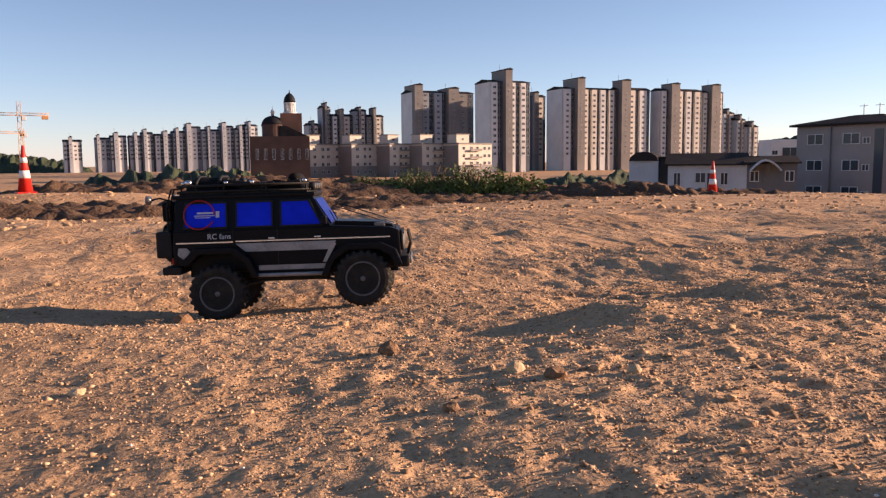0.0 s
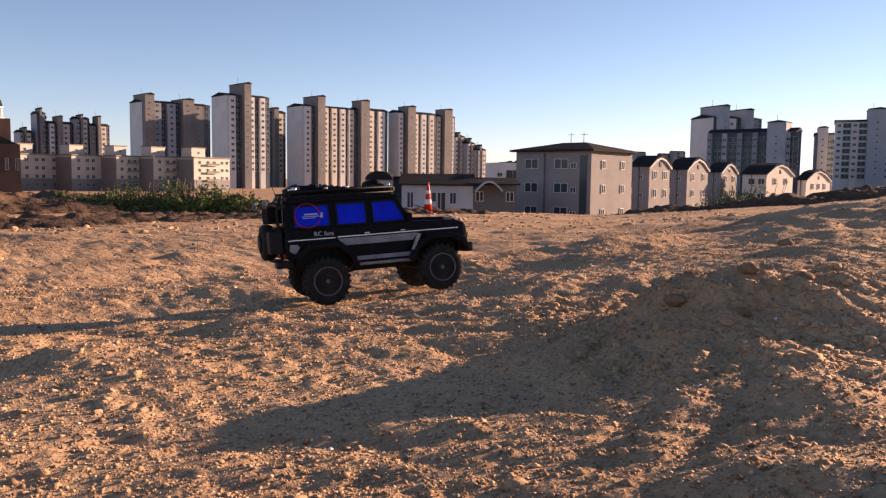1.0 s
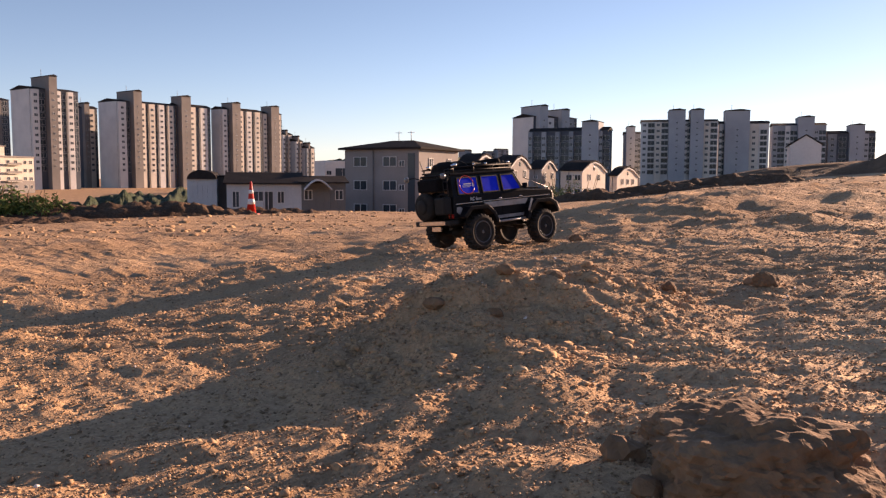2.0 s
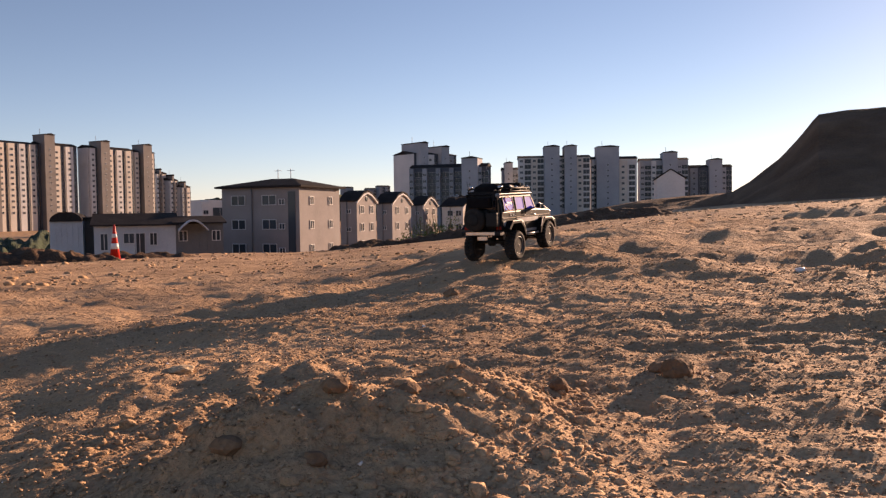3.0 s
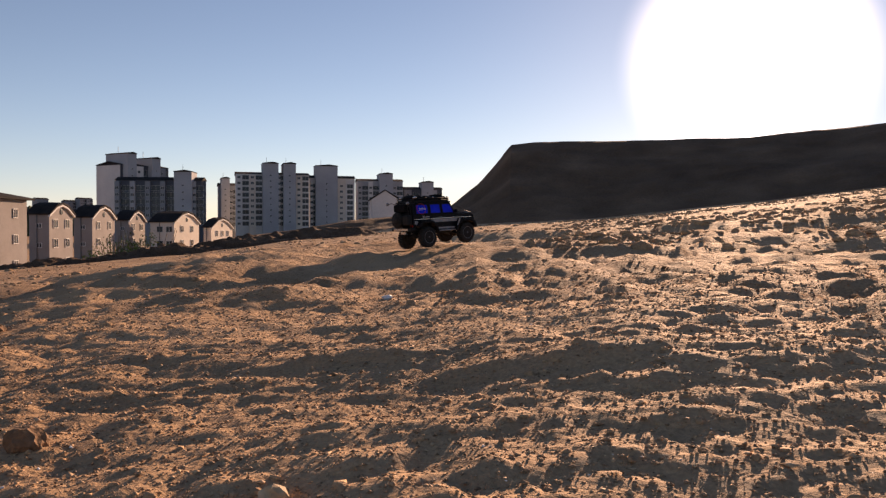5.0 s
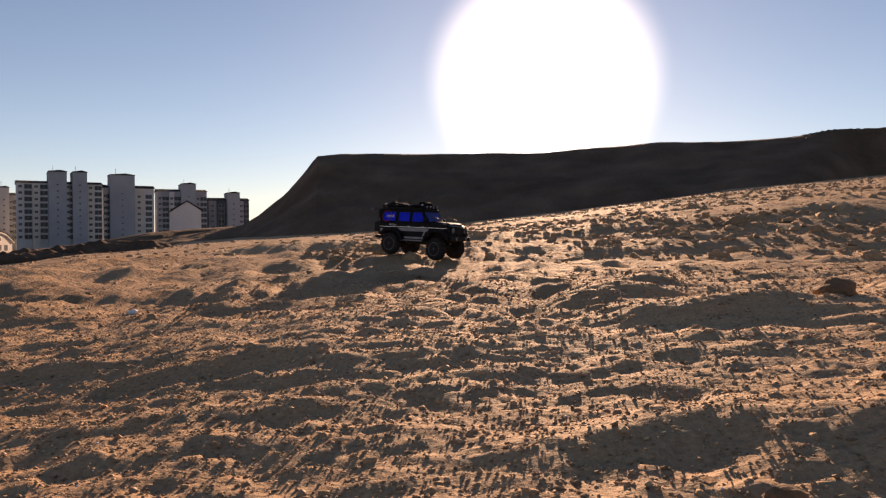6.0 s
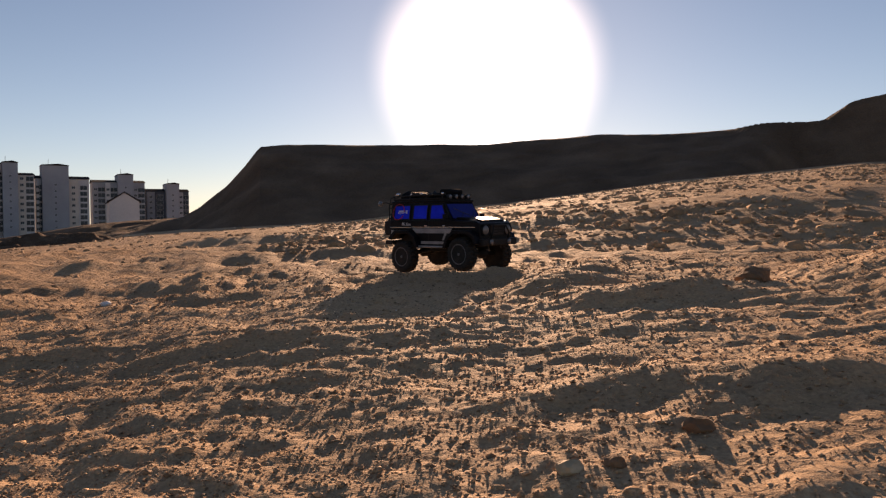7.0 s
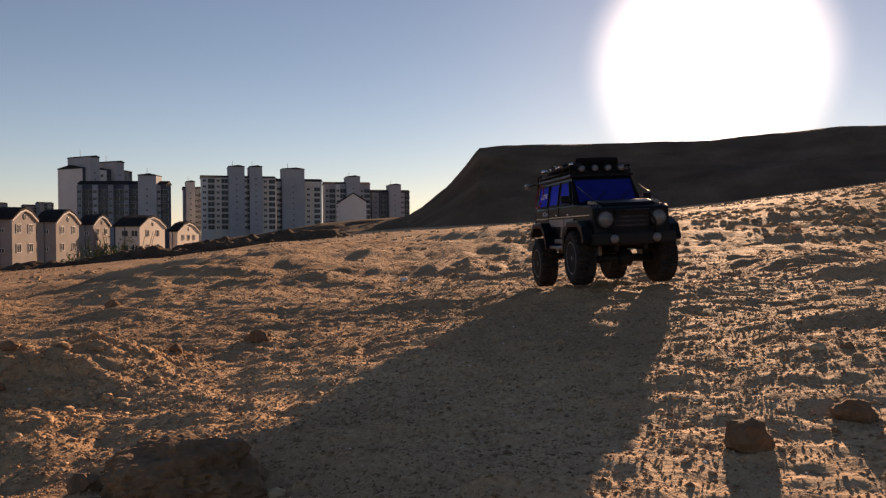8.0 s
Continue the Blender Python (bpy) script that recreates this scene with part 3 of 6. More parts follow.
def town():
    # S carries the shade between the piers in its colour
    W, B, T, G, P, S = WHITE_WALL, BEIGE_WALL, TAUPE_WALL, SHADE_GREY_WALL, PALE_SHADE_WALL, RECESS_SHADE_WALL
    N = 173
    # the tall slabs; T on an end wall puts its shade into the colour
    for side, left, right, d, top, shaft, strips, end in (
            (24.34, 25.44, 29.10, 430, 0.0885, (26.25, 27.0, 0.0985), (W, B, B), W),
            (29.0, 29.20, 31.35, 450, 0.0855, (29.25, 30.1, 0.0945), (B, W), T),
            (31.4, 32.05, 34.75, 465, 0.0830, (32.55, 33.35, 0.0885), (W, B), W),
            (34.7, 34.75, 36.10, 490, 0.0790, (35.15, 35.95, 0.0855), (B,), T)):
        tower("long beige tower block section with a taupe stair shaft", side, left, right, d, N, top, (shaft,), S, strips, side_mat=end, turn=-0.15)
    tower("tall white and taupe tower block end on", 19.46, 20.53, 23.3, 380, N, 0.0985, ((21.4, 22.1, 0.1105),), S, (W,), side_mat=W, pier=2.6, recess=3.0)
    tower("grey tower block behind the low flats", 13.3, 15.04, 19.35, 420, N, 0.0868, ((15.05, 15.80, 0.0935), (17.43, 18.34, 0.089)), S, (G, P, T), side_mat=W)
    tower("narrow taupe tower block", 23.2, 23.48, 24.4, 450, N, 0.079, ((23.5, 23.95, 0.0825),), S, (B,))
    # the far rows, their shade put into the grey and pale blue colours
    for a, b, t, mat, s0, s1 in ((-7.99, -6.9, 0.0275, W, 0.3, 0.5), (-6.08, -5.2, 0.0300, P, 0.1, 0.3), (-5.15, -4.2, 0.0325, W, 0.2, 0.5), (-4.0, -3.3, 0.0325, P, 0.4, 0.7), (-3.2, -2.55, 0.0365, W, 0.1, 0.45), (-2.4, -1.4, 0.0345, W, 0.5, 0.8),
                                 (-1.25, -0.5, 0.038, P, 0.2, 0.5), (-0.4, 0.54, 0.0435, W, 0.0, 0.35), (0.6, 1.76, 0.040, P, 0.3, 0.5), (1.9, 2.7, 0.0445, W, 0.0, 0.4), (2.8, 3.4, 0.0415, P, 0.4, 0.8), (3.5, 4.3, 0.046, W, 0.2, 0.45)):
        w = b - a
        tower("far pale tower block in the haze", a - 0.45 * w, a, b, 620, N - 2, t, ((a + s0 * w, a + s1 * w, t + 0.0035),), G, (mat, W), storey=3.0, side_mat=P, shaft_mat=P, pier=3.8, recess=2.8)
    for a, b, t, mat, t2 in ((7.8, 8.5, 0.047, G, 0.050), (8.77, 9.25, 0.068, T, 0.072), (9.45, 10.9, 0.058, W, 0.064), (11.0, 11.8, 0.064, G, 0.0665), (11.9, 13.0, 0.057, T, 0.0655), (36.25, 37.0, 0.054, W, 0.057), (37.15, 37.7, 0.046, W, 0.050), (37.85, 38.5, 0.038, G, 0.042)):
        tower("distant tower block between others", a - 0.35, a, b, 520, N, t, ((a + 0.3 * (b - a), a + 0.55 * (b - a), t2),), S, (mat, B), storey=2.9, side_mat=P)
    # the five-storey flats
    for k, (a, b) in enumerate(((7.6, 9.95), (10.62, 12.8), (13.31, 15.31), (15.61, 17.91), (18.19, 20.55))):
        flats("low beige block of flats with a dark base", a, b, 290, 156, 0.0215, 0.0335, k in (2, 3, 4))
    # the blocks towards the sun; the greys hold the shade of their fronts
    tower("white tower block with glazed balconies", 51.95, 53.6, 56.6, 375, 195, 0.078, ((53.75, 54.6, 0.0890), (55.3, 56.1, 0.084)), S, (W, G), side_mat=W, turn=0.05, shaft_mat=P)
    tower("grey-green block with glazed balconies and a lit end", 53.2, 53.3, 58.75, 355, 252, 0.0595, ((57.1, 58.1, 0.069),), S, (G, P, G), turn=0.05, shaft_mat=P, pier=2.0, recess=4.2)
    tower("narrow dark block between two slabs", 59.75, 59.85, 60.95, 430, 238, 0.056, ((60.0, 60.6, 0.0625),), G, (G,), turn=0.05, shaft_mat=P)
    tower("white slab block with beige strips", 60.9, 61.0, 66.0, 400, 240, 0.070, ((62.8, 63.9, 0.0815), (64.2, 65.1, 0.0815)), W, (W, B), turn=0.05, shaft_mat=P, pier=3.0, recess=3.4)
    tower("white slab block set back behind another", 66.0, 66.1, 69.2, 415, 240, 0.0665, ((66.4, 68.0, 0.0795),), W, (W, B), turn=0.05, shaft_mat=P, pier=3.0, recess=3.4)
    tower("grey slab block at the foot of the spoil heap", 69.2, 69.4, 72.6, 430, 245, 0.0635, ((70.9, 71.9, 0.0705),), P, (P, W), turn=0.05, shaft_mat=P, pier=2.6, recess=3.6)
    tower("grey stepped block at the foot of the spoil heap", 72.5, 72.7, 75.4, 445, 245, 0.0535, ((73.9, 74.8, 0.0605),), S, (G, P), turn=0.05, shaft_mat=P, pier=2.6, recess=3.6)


town()


def window_column(ob, me, x, y, zs, turn=0.0):
    for z in zs:
        place_part("window", me, ob, m=pose(x, y, z, 0, 0, turn))


def house(label, az_left, az_mid, az_right, dist, normal, eaves, gable=True, front_cols=(), side_cols=(), wall=None):
    """A three-storey house seen on two sides: its front and its right-hand end. Columns: part of the width, window width."""
    m, p = corner_pose(az_left, dist, normal)
    along = bearing(normal - 90)
    length = to_azimuth(p, along, az_mid)
    deep = to_azimuth(p + along * length, bearing(normal + 180), az_right)
    high = eaves * dist + VIEW.z - TOWN
    ob = thing("house", label, "house", m, "houses below the plateau")
    wall = wall or HOUSE_WALL
    pitch = min(0.21, 1.9 / deep)
    bm = bmesh.new()
    box(bm, 0, length, 0, deep, 0, high)
    if gable:
        prism(bm, [(0, high), (deep, high), (deep * 0.72, high + 0.76 * pitch * deep), (deep / 2, high + pitch * deep), (deep * 0.28, high + 0.76 * pitch * deep)], 0, length, "x")
    part("wall", bm, wall, ob)
    bm = bmesh.new()
    if gable:
        arc = [(-0.35, high - 0.1), (deep * 0.27, high + 0.79 * pitch * deep), (deep / 2, high + 1.04 * pitch * deep), (deep * 0.73, high + 0.79 * pitch * deep), (deep + 0.35, high - 0.1)]
        prism(bm, arc + [(y, z + 0.22) for y, z in arc[::-1]], -0.3, length + 0.35, "x")
    else:
        lo = [bm.verts.new(v) for v in ((-0.6, -0.6, high), (length + 0.6, -0.6, high), (length + 0.6, deep + 0.6, high), (-0.6, deep + 0.6, high))]
        mid = [bm.verts.new((v.co.x, v.co.y, high + 0.22)) for v in lo]
        top = [bm.verts.new((length * f, deep * 0.5, high + 1.25)) for f in (0.35, 0.65)]
        for i in range(4):
            bm.faces.new((lo[i], lo[(i + 1) % 4], mid[(i + 1) % 4], mid[i]))
        bm.faces.new(lo[::-1])
        bm.faces.new((mid[0], mid[1], top[1], top[0])), bm.faces.new((mid[1], mid[2], top[1]))
        bm.faces.new((mid[2], mid[3], top[0], top[1])), bm.faces.new((mid[3], mid[0], top[0]))
    part("roof", bm, DARK_ROOF, ob)
    if gable:
        bm = bmesh.new()
        arc = [(-0.3, high - 0.12), (deep * 0.27, high + 0.72 * pitch * deep), (deep / 2, high + 0.98 * pitch * deep), (deep * 0.73, high + 0.72 * pitch * deep), (deep + 0.3, high - 0.12)]
        prism(bm, arc + [(y, z - 0.28) for y, z in arc[::-1]], length + 0.02, length + 0.3, "x")
        part("verge", bm, WHITE_WALL, ob, "white verge board under the gable roof")
        bm = bmesh.new()
        lathe(bm, [(0.42, length - 0.02), (0.42, length + 0.06), (0.30, length + 0.06)], 16, "x", at=(0, deep / 2, high + 0.25 * pitch * deep))
        part("round_vent", bm, GLASS, ob)
    else:
        for x in (length * 0.45, length * 0.62):
            bm = bmesh.new()
            tube(bm, [(x, deep * 0.5, high + 1.1), (x, deep * 0.5, high + 2.4)], 0.05, 5)
            tube(bm, [(x - 0.5, deep * 0.5, high + 2.2), (x + 0.5, deep * 0.5, high + 2.2)], 0.03, 5)
            part("aerial", bm, FRAME, ob)
    zs = [high - 2.0 - 2.8 * k for k in range(4) if high - 2.0 - 2.8 * k > 0.3]
    for f, w in front_cols:
        window_column(ob, window_mesh(w, 1.15 if w > 1 else 0.7), f * length, 0.0, zs)
    for f, w in side_cols:
        window_column(ob, window_mesh(w, 1.3 if w > 1 else 1.0), length, f * deep, zs, 90)
    # string course and down pipe
    bm = bmesh.new()
    tube(bm, [(length * 0.40, -0.12, 0.2), (length * 0.40, -0.12, high - 0.1)], 0.07, 6)
    part("down_pipe", bm, SHED_DARK, ob)
    if not gable:
        bm = bmesh.new()
        box(bm, length * 0.86, length * 0.95, -0.06, 0.1, 0.3, high - 0.5)
        part("stair_window", bm, GLASS, ob, "tall dark stairwell glazing")
    return ob


def make_houses():
    house("pinkish grey three-storey house with a dark hipped roof", 40.31, 45.56, 48.35, 98, 256, 0.0345, False, ((0.22, 1.9), (0.62, 1.9), (0.78, 0.8)), ((0.28, 0.9), (0.75, 0.9)))
    for a, b, c, d, t in ((48.4, 49.55, 50.9, 128, 0.0185), (50.95, 52.05, 53.4, 145, 0.0155), (53.45, 54.25, 55.25, 165, 0.0125)):
        house("pale row house with a rounded gable and a dark roof", a, b, c, d, 256, t, True, ((0.5, 0.8),), ((0.25, 1.3), (0.75, 1.3)))
    house("small white house with a gabled roof in the sun", 55.6, 57.1, 58.7, 165, 262, 0.0105, True, ((0.4, 1.3), (0.8, 1.3)), ((0.3, 1.3), (0.7, 1.3)), BEIGE_WALL)
    house("low white house beside a parking yard", 59.0, 59.5, 60.9, 180, 262, 0.0045, True, (), ((0.25, 1.3), (0.5, 1.3), (0.75, 1.3)), BEIGE_WALL)
    # the gabled hall
    m, q = corner_pose(70.6, 150, 248)
    length = to_azimuth(q, bearing(158), 72.45)
    high = 0.0400 * 150 + VIEW.z - TOWN
    hall = thing("hall", "white gabled hall without windows before the slab blocks", "hall", m)
    bm = bmesh.new()
    prism(bm, [(0, 0), (length, 0), (length, high), (length / 2, high + 1.6), (0, high)], 0, 12, "y")
    part("wall", bm, WHITE_WALL, hall)
    bm = bmesh.new()
    prism(bm, [(-0.3, high - 0.05), (length / 2, high + 1.62), (length + 0.3, high - 0.05), (length + 0.3, high + 0.15), (length / 2, high + 1.82), (-0.3, high + 0.15)], -0.2, 12.2, "y")
    part("roof", bm, DARK_ROOF, hall)



make_houses()


def make_sheds():
    """The long low hall and its outbuildings below the plateau's edge."""
    def shed(label, a, b, d, normal, eave, rise, wall, roof, deep=9.0, cols=(), round_top=False):
        m, p = corner_pose(a, d, normal)
        length = to_azimuth(p, bearing(normal - 90), b)
        high = eave * d + VIEW.z - TOWN
        ob = thing("shed", label, "shed", m)
        bm = bmesh.new()
        box(bm, 0, length, 0, deep, 0, high)
        part("wall", bm, wall, ob)
        bm = bmesh.new()
        if round_top:
            prism(bm, [(length * (0.5 - 0.5 * math.cos(math.pi * k / 10)), high + rise * math.sin(math.pi * k / 10)) for k in range(11)], -0.3, deep + 0.3, "y")
        else:
            prism(bm, [(-0.5, high - 0.05), (deep + 0.5, high - 0.05), (deep + 0.5, high + 0.1), (deep / 2, high + rise), (-0.5, high + 0.1)], -0.3, length + 0.3, "x")
        part("roof", bm, roof, ob)
        for f, w, h in cols:
            place_part("window", window_mesh(w, h), ob, m=pose(f * length, 0, high - 0.7 - h))
        for k in range(1, 6):
            bm = bmesh.new()
            box(bm, length * k / 6 - 0.05, length * k / 6 + 0.05, -0.06, 0, 0, high - 0.1)
            part("wall_rib", bm, wall, ob)
        return ob, length, high
    shed("grey shed with a rounded roof", 29.55, 31.5, 82, 215, -0.002, 0.9, SHED_WALL, DARK_ROOF, round_top=True)
    shed("dark lean-to between two sheds", 31.5, 32.15, 84, 215, 0.001, 0.2, SHED_DARK, DARK_ROOF)
    shed("long pale blue metal hall with a dark roof", 32.15, 37.25, 80, 215, -0.0075, 1.15, SHED_WALL, DARK_ROOF, cols=((0.12, 0.7, 1.6), (0.42, 1.0, 1.0), (0.55, 1.0, 2.2), (0.72, 0.7, 1.2)))
    ob, length, high = shed("dark grey hall with an arched canopy", 37.25, 40.35, 80, 215, -0.006, 0.7, SHED_DARK, DARK_ROOF, cols=((0.15, 0.8, 1.0), (0.85, 0.8, 1.0)))
    bm = bmesh.new()
    arc = [(length * (0.05 + 0.6 * k / 10), high - 0.55 + 0.9 * math.sin(math.pi * k / 10)) for k in range(11)]
    prism(bm, arc + [(x, z - 0.15) for x, z in arc[::-1]], -2.5, -0.02, "y")
    part("canopy", bm, SHED_WALL, ob, "pale arched canopy over the yard")
    tower("pale office block behind the sheds", 38.5, 38.8, 40.9, 230, 200, 0.0225, (), WHITE_WALL, roof=False, low=1, storey=3.2, turn=0.0, pier=1.5, recess=4.5)


make_sheds()


def make_church():
    """Brick church with a drum under a dome and a bell tower with a white lantern."""
    d, u = 260.0, 0.1835
    p = VIEW + bearing(5.2) * d
    ob = thing("church", "red-brown brick church with dark domes and a white lantern", "church", pose(p.x, p.y, 0, 0, 0, -5.2))

    def at(px, py):
        return (px - 484) * u, 0.34 + (286.6 - py) * u
    bm = bmesh.new()
    (x0, z1), (x1, _) = at(438, 240), at(540, 240)
    box(bm, x0, x1, 2, 26, TOWN, z1)
    part("nave", bm, DARK_BRICK, ob)
    bm = bmesh.new()
    (xa, za), (xb, zb) = at(490, 222), at(541, 241)
    prism(bm, [(xa, zb - 0.1), (xb, zb - 0.1), (xa + 2, za), (xa, za)], 3, 25, "y")
    part("nave_roof", bm, DARK_ROOF, ob)
    x, z = at(478, 219)
    bm = bmesh.new()
    lathe(bm, [(3.5, TOWN), (3.5, z - 0.6), (3.7, z - 0.5), (3.7, z - 0.1)], 24, "z", at=(x, 6.2, 0), smooth_faces=False)
    drum = part("drum", bm, DARK_BRICK, ob)
    bm = bmesh.new()
    lathe(bm, [(3.6 * math.cos(a), z - 0.1 + 2.9 * math.sin(a)) for a in (0, 0.25, 0.5, 0.75, 1.0, 1.25, 1.5)], 24, "z", at=(x, 6.2, 0))
    part("dome", bm, DOME_SHEET, drum)
    bm = bmesh.new()
    lathe(bm, [(0.5, z + 2.6), (0.5, z + 3.6), (0.75, z + 3.7), (0.55, z + 4.3), (0.1, z + 4.9), (0.06, z + 5.8)], 12, "z", at=(x, 6.2, 0))
    part("cupola", bm, WHITE_WALL, drum)
    (x0, z1), (x1, _) = at(491, 200), at(528, 200)
    bm = bmesh.new()
    box(bm, x0, x1, 4, 10.5, TOWN, z1)
    bell = part("bell_tower", bm, BRICK_WALL, ob)
    xc = (at(508, 0)[0])
    bm = bmesh.new()
    lathe(bm, [(2.3, z1), (2.3, z1 + 0.4), (1.2, z1 + 0.45), (1.2, z1 + 3.0), (2.0, z1 + 3.1), (2.0, z1 + 3.5)], 16, "z", at=(xc, 7, 0))
    part("lantern", bm, WHITE_WALL, bell)
    for k in range(8):
        a = math.pi * k / 4 + 0.2
        bm = bmesh.new()
        lathe(bm, [(0.22, z1 + 0.4), (0.18, z1 + 3.1)], 8, "z", at=(xc + 1.7 * math.cos(a), 7 + 1.7 * math.sin(a), 0))
        part("column", bm, WHITE_WALL, bell)
    bm = bmesh.new()
    lathe(bm, [(1.9, z1 + 3.5), (1.85, z1 + 4.3), (1.5, z1 + 5.4), (0.8, z1 + 6.3), (0.15, z1 + 6.7), (0.08, z1 + 7.6)], 20, "z", at=(xc, 7, 0))
    part("bell_dome", bm, DOME_SHEET, bell)
    for k in range(7):
        xw = x0 - 7.5 + k * 2.6
        place_part("window", window_mesh(0.9, 3.4), ob, m=pose(xw, 2.0, 1.5))


make_church()


def make_crane(az, d, top, mast_low, jib_z, left, right, label):
    p = VIEW + bearing(az) * d
    ob = thing("tower_crane", label, "crane", pose(p.x, p.y, 0, 0, 0, -az), "building-site cranes")
    zt, zj = VIEW.z + top * d, VIEW.z + jib_z * d
    w = 0.9
    bm = bmesh.new()
    for sx in (-w, w):
        for sy in (-w, w):
            tube(bm, [(sx, sy, mast_low), (sx * 0.8, sy * 0.8, zt)], 0.14, 4)
    n = int((zt - mast_low) / 2.4)
    for k in range(n):
        z = mast_low + 2.4 * k
        s = 1 if k % 2 else -1
        tube(bm, [(-s * w, -w, z), (s * w, -w, z + 2.4)], 0.09, 4)
        tube(bm, [(-s * w, w, z), (s * w, w, z + 2.4)], 0.09, 4)
    part("mast", bm, CRANE_STEEL, ob)
    for name, x0, x1 in (("counter_jib", -left, 0.0), ("jib", 0.0, right)):
        if abs(x1 - x0) < 0.5:
            continue
        bm = bmesh.new()
        for y, z in ((-0.6, 0), (0.6, 0), (0, 1.1)):
            tube(bm, [(x0, y, zj + z), (x1, y, zj + z)], 0.13, 4)
        k = x0
        while k < x1 - 1.5:
            tube(bm, [(k, 0.6, zj), (k + 0.8, 0, zj + 1.1), (k + 1.6, -0.6, zj)], 0.07, 4)
            k += 1.6
        part(name, bm, CRANE_STEEL, ob)
    bm = bmesh.new()
    box(bm, 0.9, 2.6, -1.9, -0.3, zj - 2.2, zj - 0.1, bevel=0.1)
    part("cab", bm, FRAME, ob)
    bm = bmesh.new()
    box(bm, right - 3.2, right - 0.6, -0.9, 0.9, zj - 1.6, zj - 0.1, bevel=0.1)
    part("counterweight", bm, CRANE_STEEL, ob)


make_crane(-10.72, 400, 0.0700, TOWN, 0.0545, 9.5, 12.0, "orange lattice tower crane above the far woods")
make_crane(-10.60, 520, 0.0400, TOWN, 0.0350, 24.0, 2.0, "second orange tower crane farther off")


def make_woods(az0, az1, d, crest, label):
    """A far wooded rise with an uneven crown line."""
    n, k = 160, 8
    verts, faces = [], []
    for i in range(n + 1):
        az = az0 + (az1 - az0) * i / n
        f = math.sin(math.pi * i / n) ** 0.45
        for j in range(k + 1):
            g = j / k
            q = VIEW + bearing(az) * (d + 60 * g)
            z = TOWN - 2 + (crest * d - TOWN + 2) * f * math.sin(g * math.pi / 2) + (2.2 * noise.noise(Vector((az * d / 160, g * 3, 0.3))) + 1.3 * noise.noise(Vector((az * d / 49, g * 9, 1.3)))) * min(1, g * 3)
            verts.append((q.x, q.y, z))
    for i in range(n):
        for j in range(k):
            a = i * (k + 1) + j
            faces.append((a, a + k + 1, a + k + 2, a + 1))
    me = bpy.data.meshes.new("far_woods")
    me.from_pydata(verts, [], faces)
    me.materials.append(WOODS)
    tagged(new("far_woods", me), label, "woods", kind="stuff")


make_woods(-30, -6.5, 640, 0.0215, "dark green wooded rise behind the cranes")
make_woods(20.5, 33.5, 110, -0.022, "dark green trees at the foot of the tower blocks")
make_woods(-9.5, 7.5, 130, -0.010, "dark green trees before the far tower blocks")
make_woods(36, 53, 800, 0.0335, "dark green wooded hill behind the houses")
for k, (fa, fb, ft) in enumerate(((48.6, 49.3, 0.036), (49.5, 50.2, 0.031), (50.3, 51.0, 0.034), (51.1, 51.9, 0.037))):
    tower("far hazy block of flats on the skyline", fa - 0.1, fa, fb, 900, 200, ft, (), SHADE_GREY_WALL, storey=3.2, low=8, turn=0.0, pier=4.0, recess=4.0)


def make_earth_heap(label, az, d, half, depth, rise, seed):
    """A lumpy heap of dug-out soil on the plateau's edge."""
    n = 76
    c = VIEW + bearing(az) * d
    m = pose(c.x, c.y, 0, 0, 0, -az)
    verts, faces = [], []
    for i in range(n + 1):
        for j in range(n // 2 + 1):
            u, v = -1 + 2 * i / n, -1 + 4 * j / n
            w = m @ Vector((u * half, v * depth, 0))
            shape = max(0.0, 1 - u * u) ** 0.7 * max(0.0, 1 - v * v) ** 0.8
            lump = 1 + 0.30 * noise.noise(Vector((u * 3.1 + seed, v * 2, 0.5))) + 0.30 * noise.noise(Vector((u * 9 + seed, v * 5, 1.5)))
            z = float(base_height(w.x, w.y)) - 0.15 + (0.72 * rise + 0.15) * shape * lump + (0.06 * noise.noise(Vector((w.x * 4, w.y * 4, seed))) + 0.045 * noise.noise(Vector((w.x * 9, w.y * 9, seed + 2)))) * min(1, 4 * shape)
            verts.append((u * half, v * depth, z))
    for i in range(n):
        for j in range(n // 2):
            a = i * (n // 2 + 1) + j
            faces.append((a, a + n // 2 + 1, a + n // 2 + 2, a + 1))
    me = bpy.data.meshes.new("soil_mound")
    me.from_pydata(verts, [], faces)
    me.polygons.foreach_set("use_smooth", [True] * len(faces))
    me.materials.append(MOUND_SOIL)
    ob = new("soil_mound", me)
    ob.matrix_basis = m
    tagged(ob, label, "soil mound", "soil mounds along the edge")


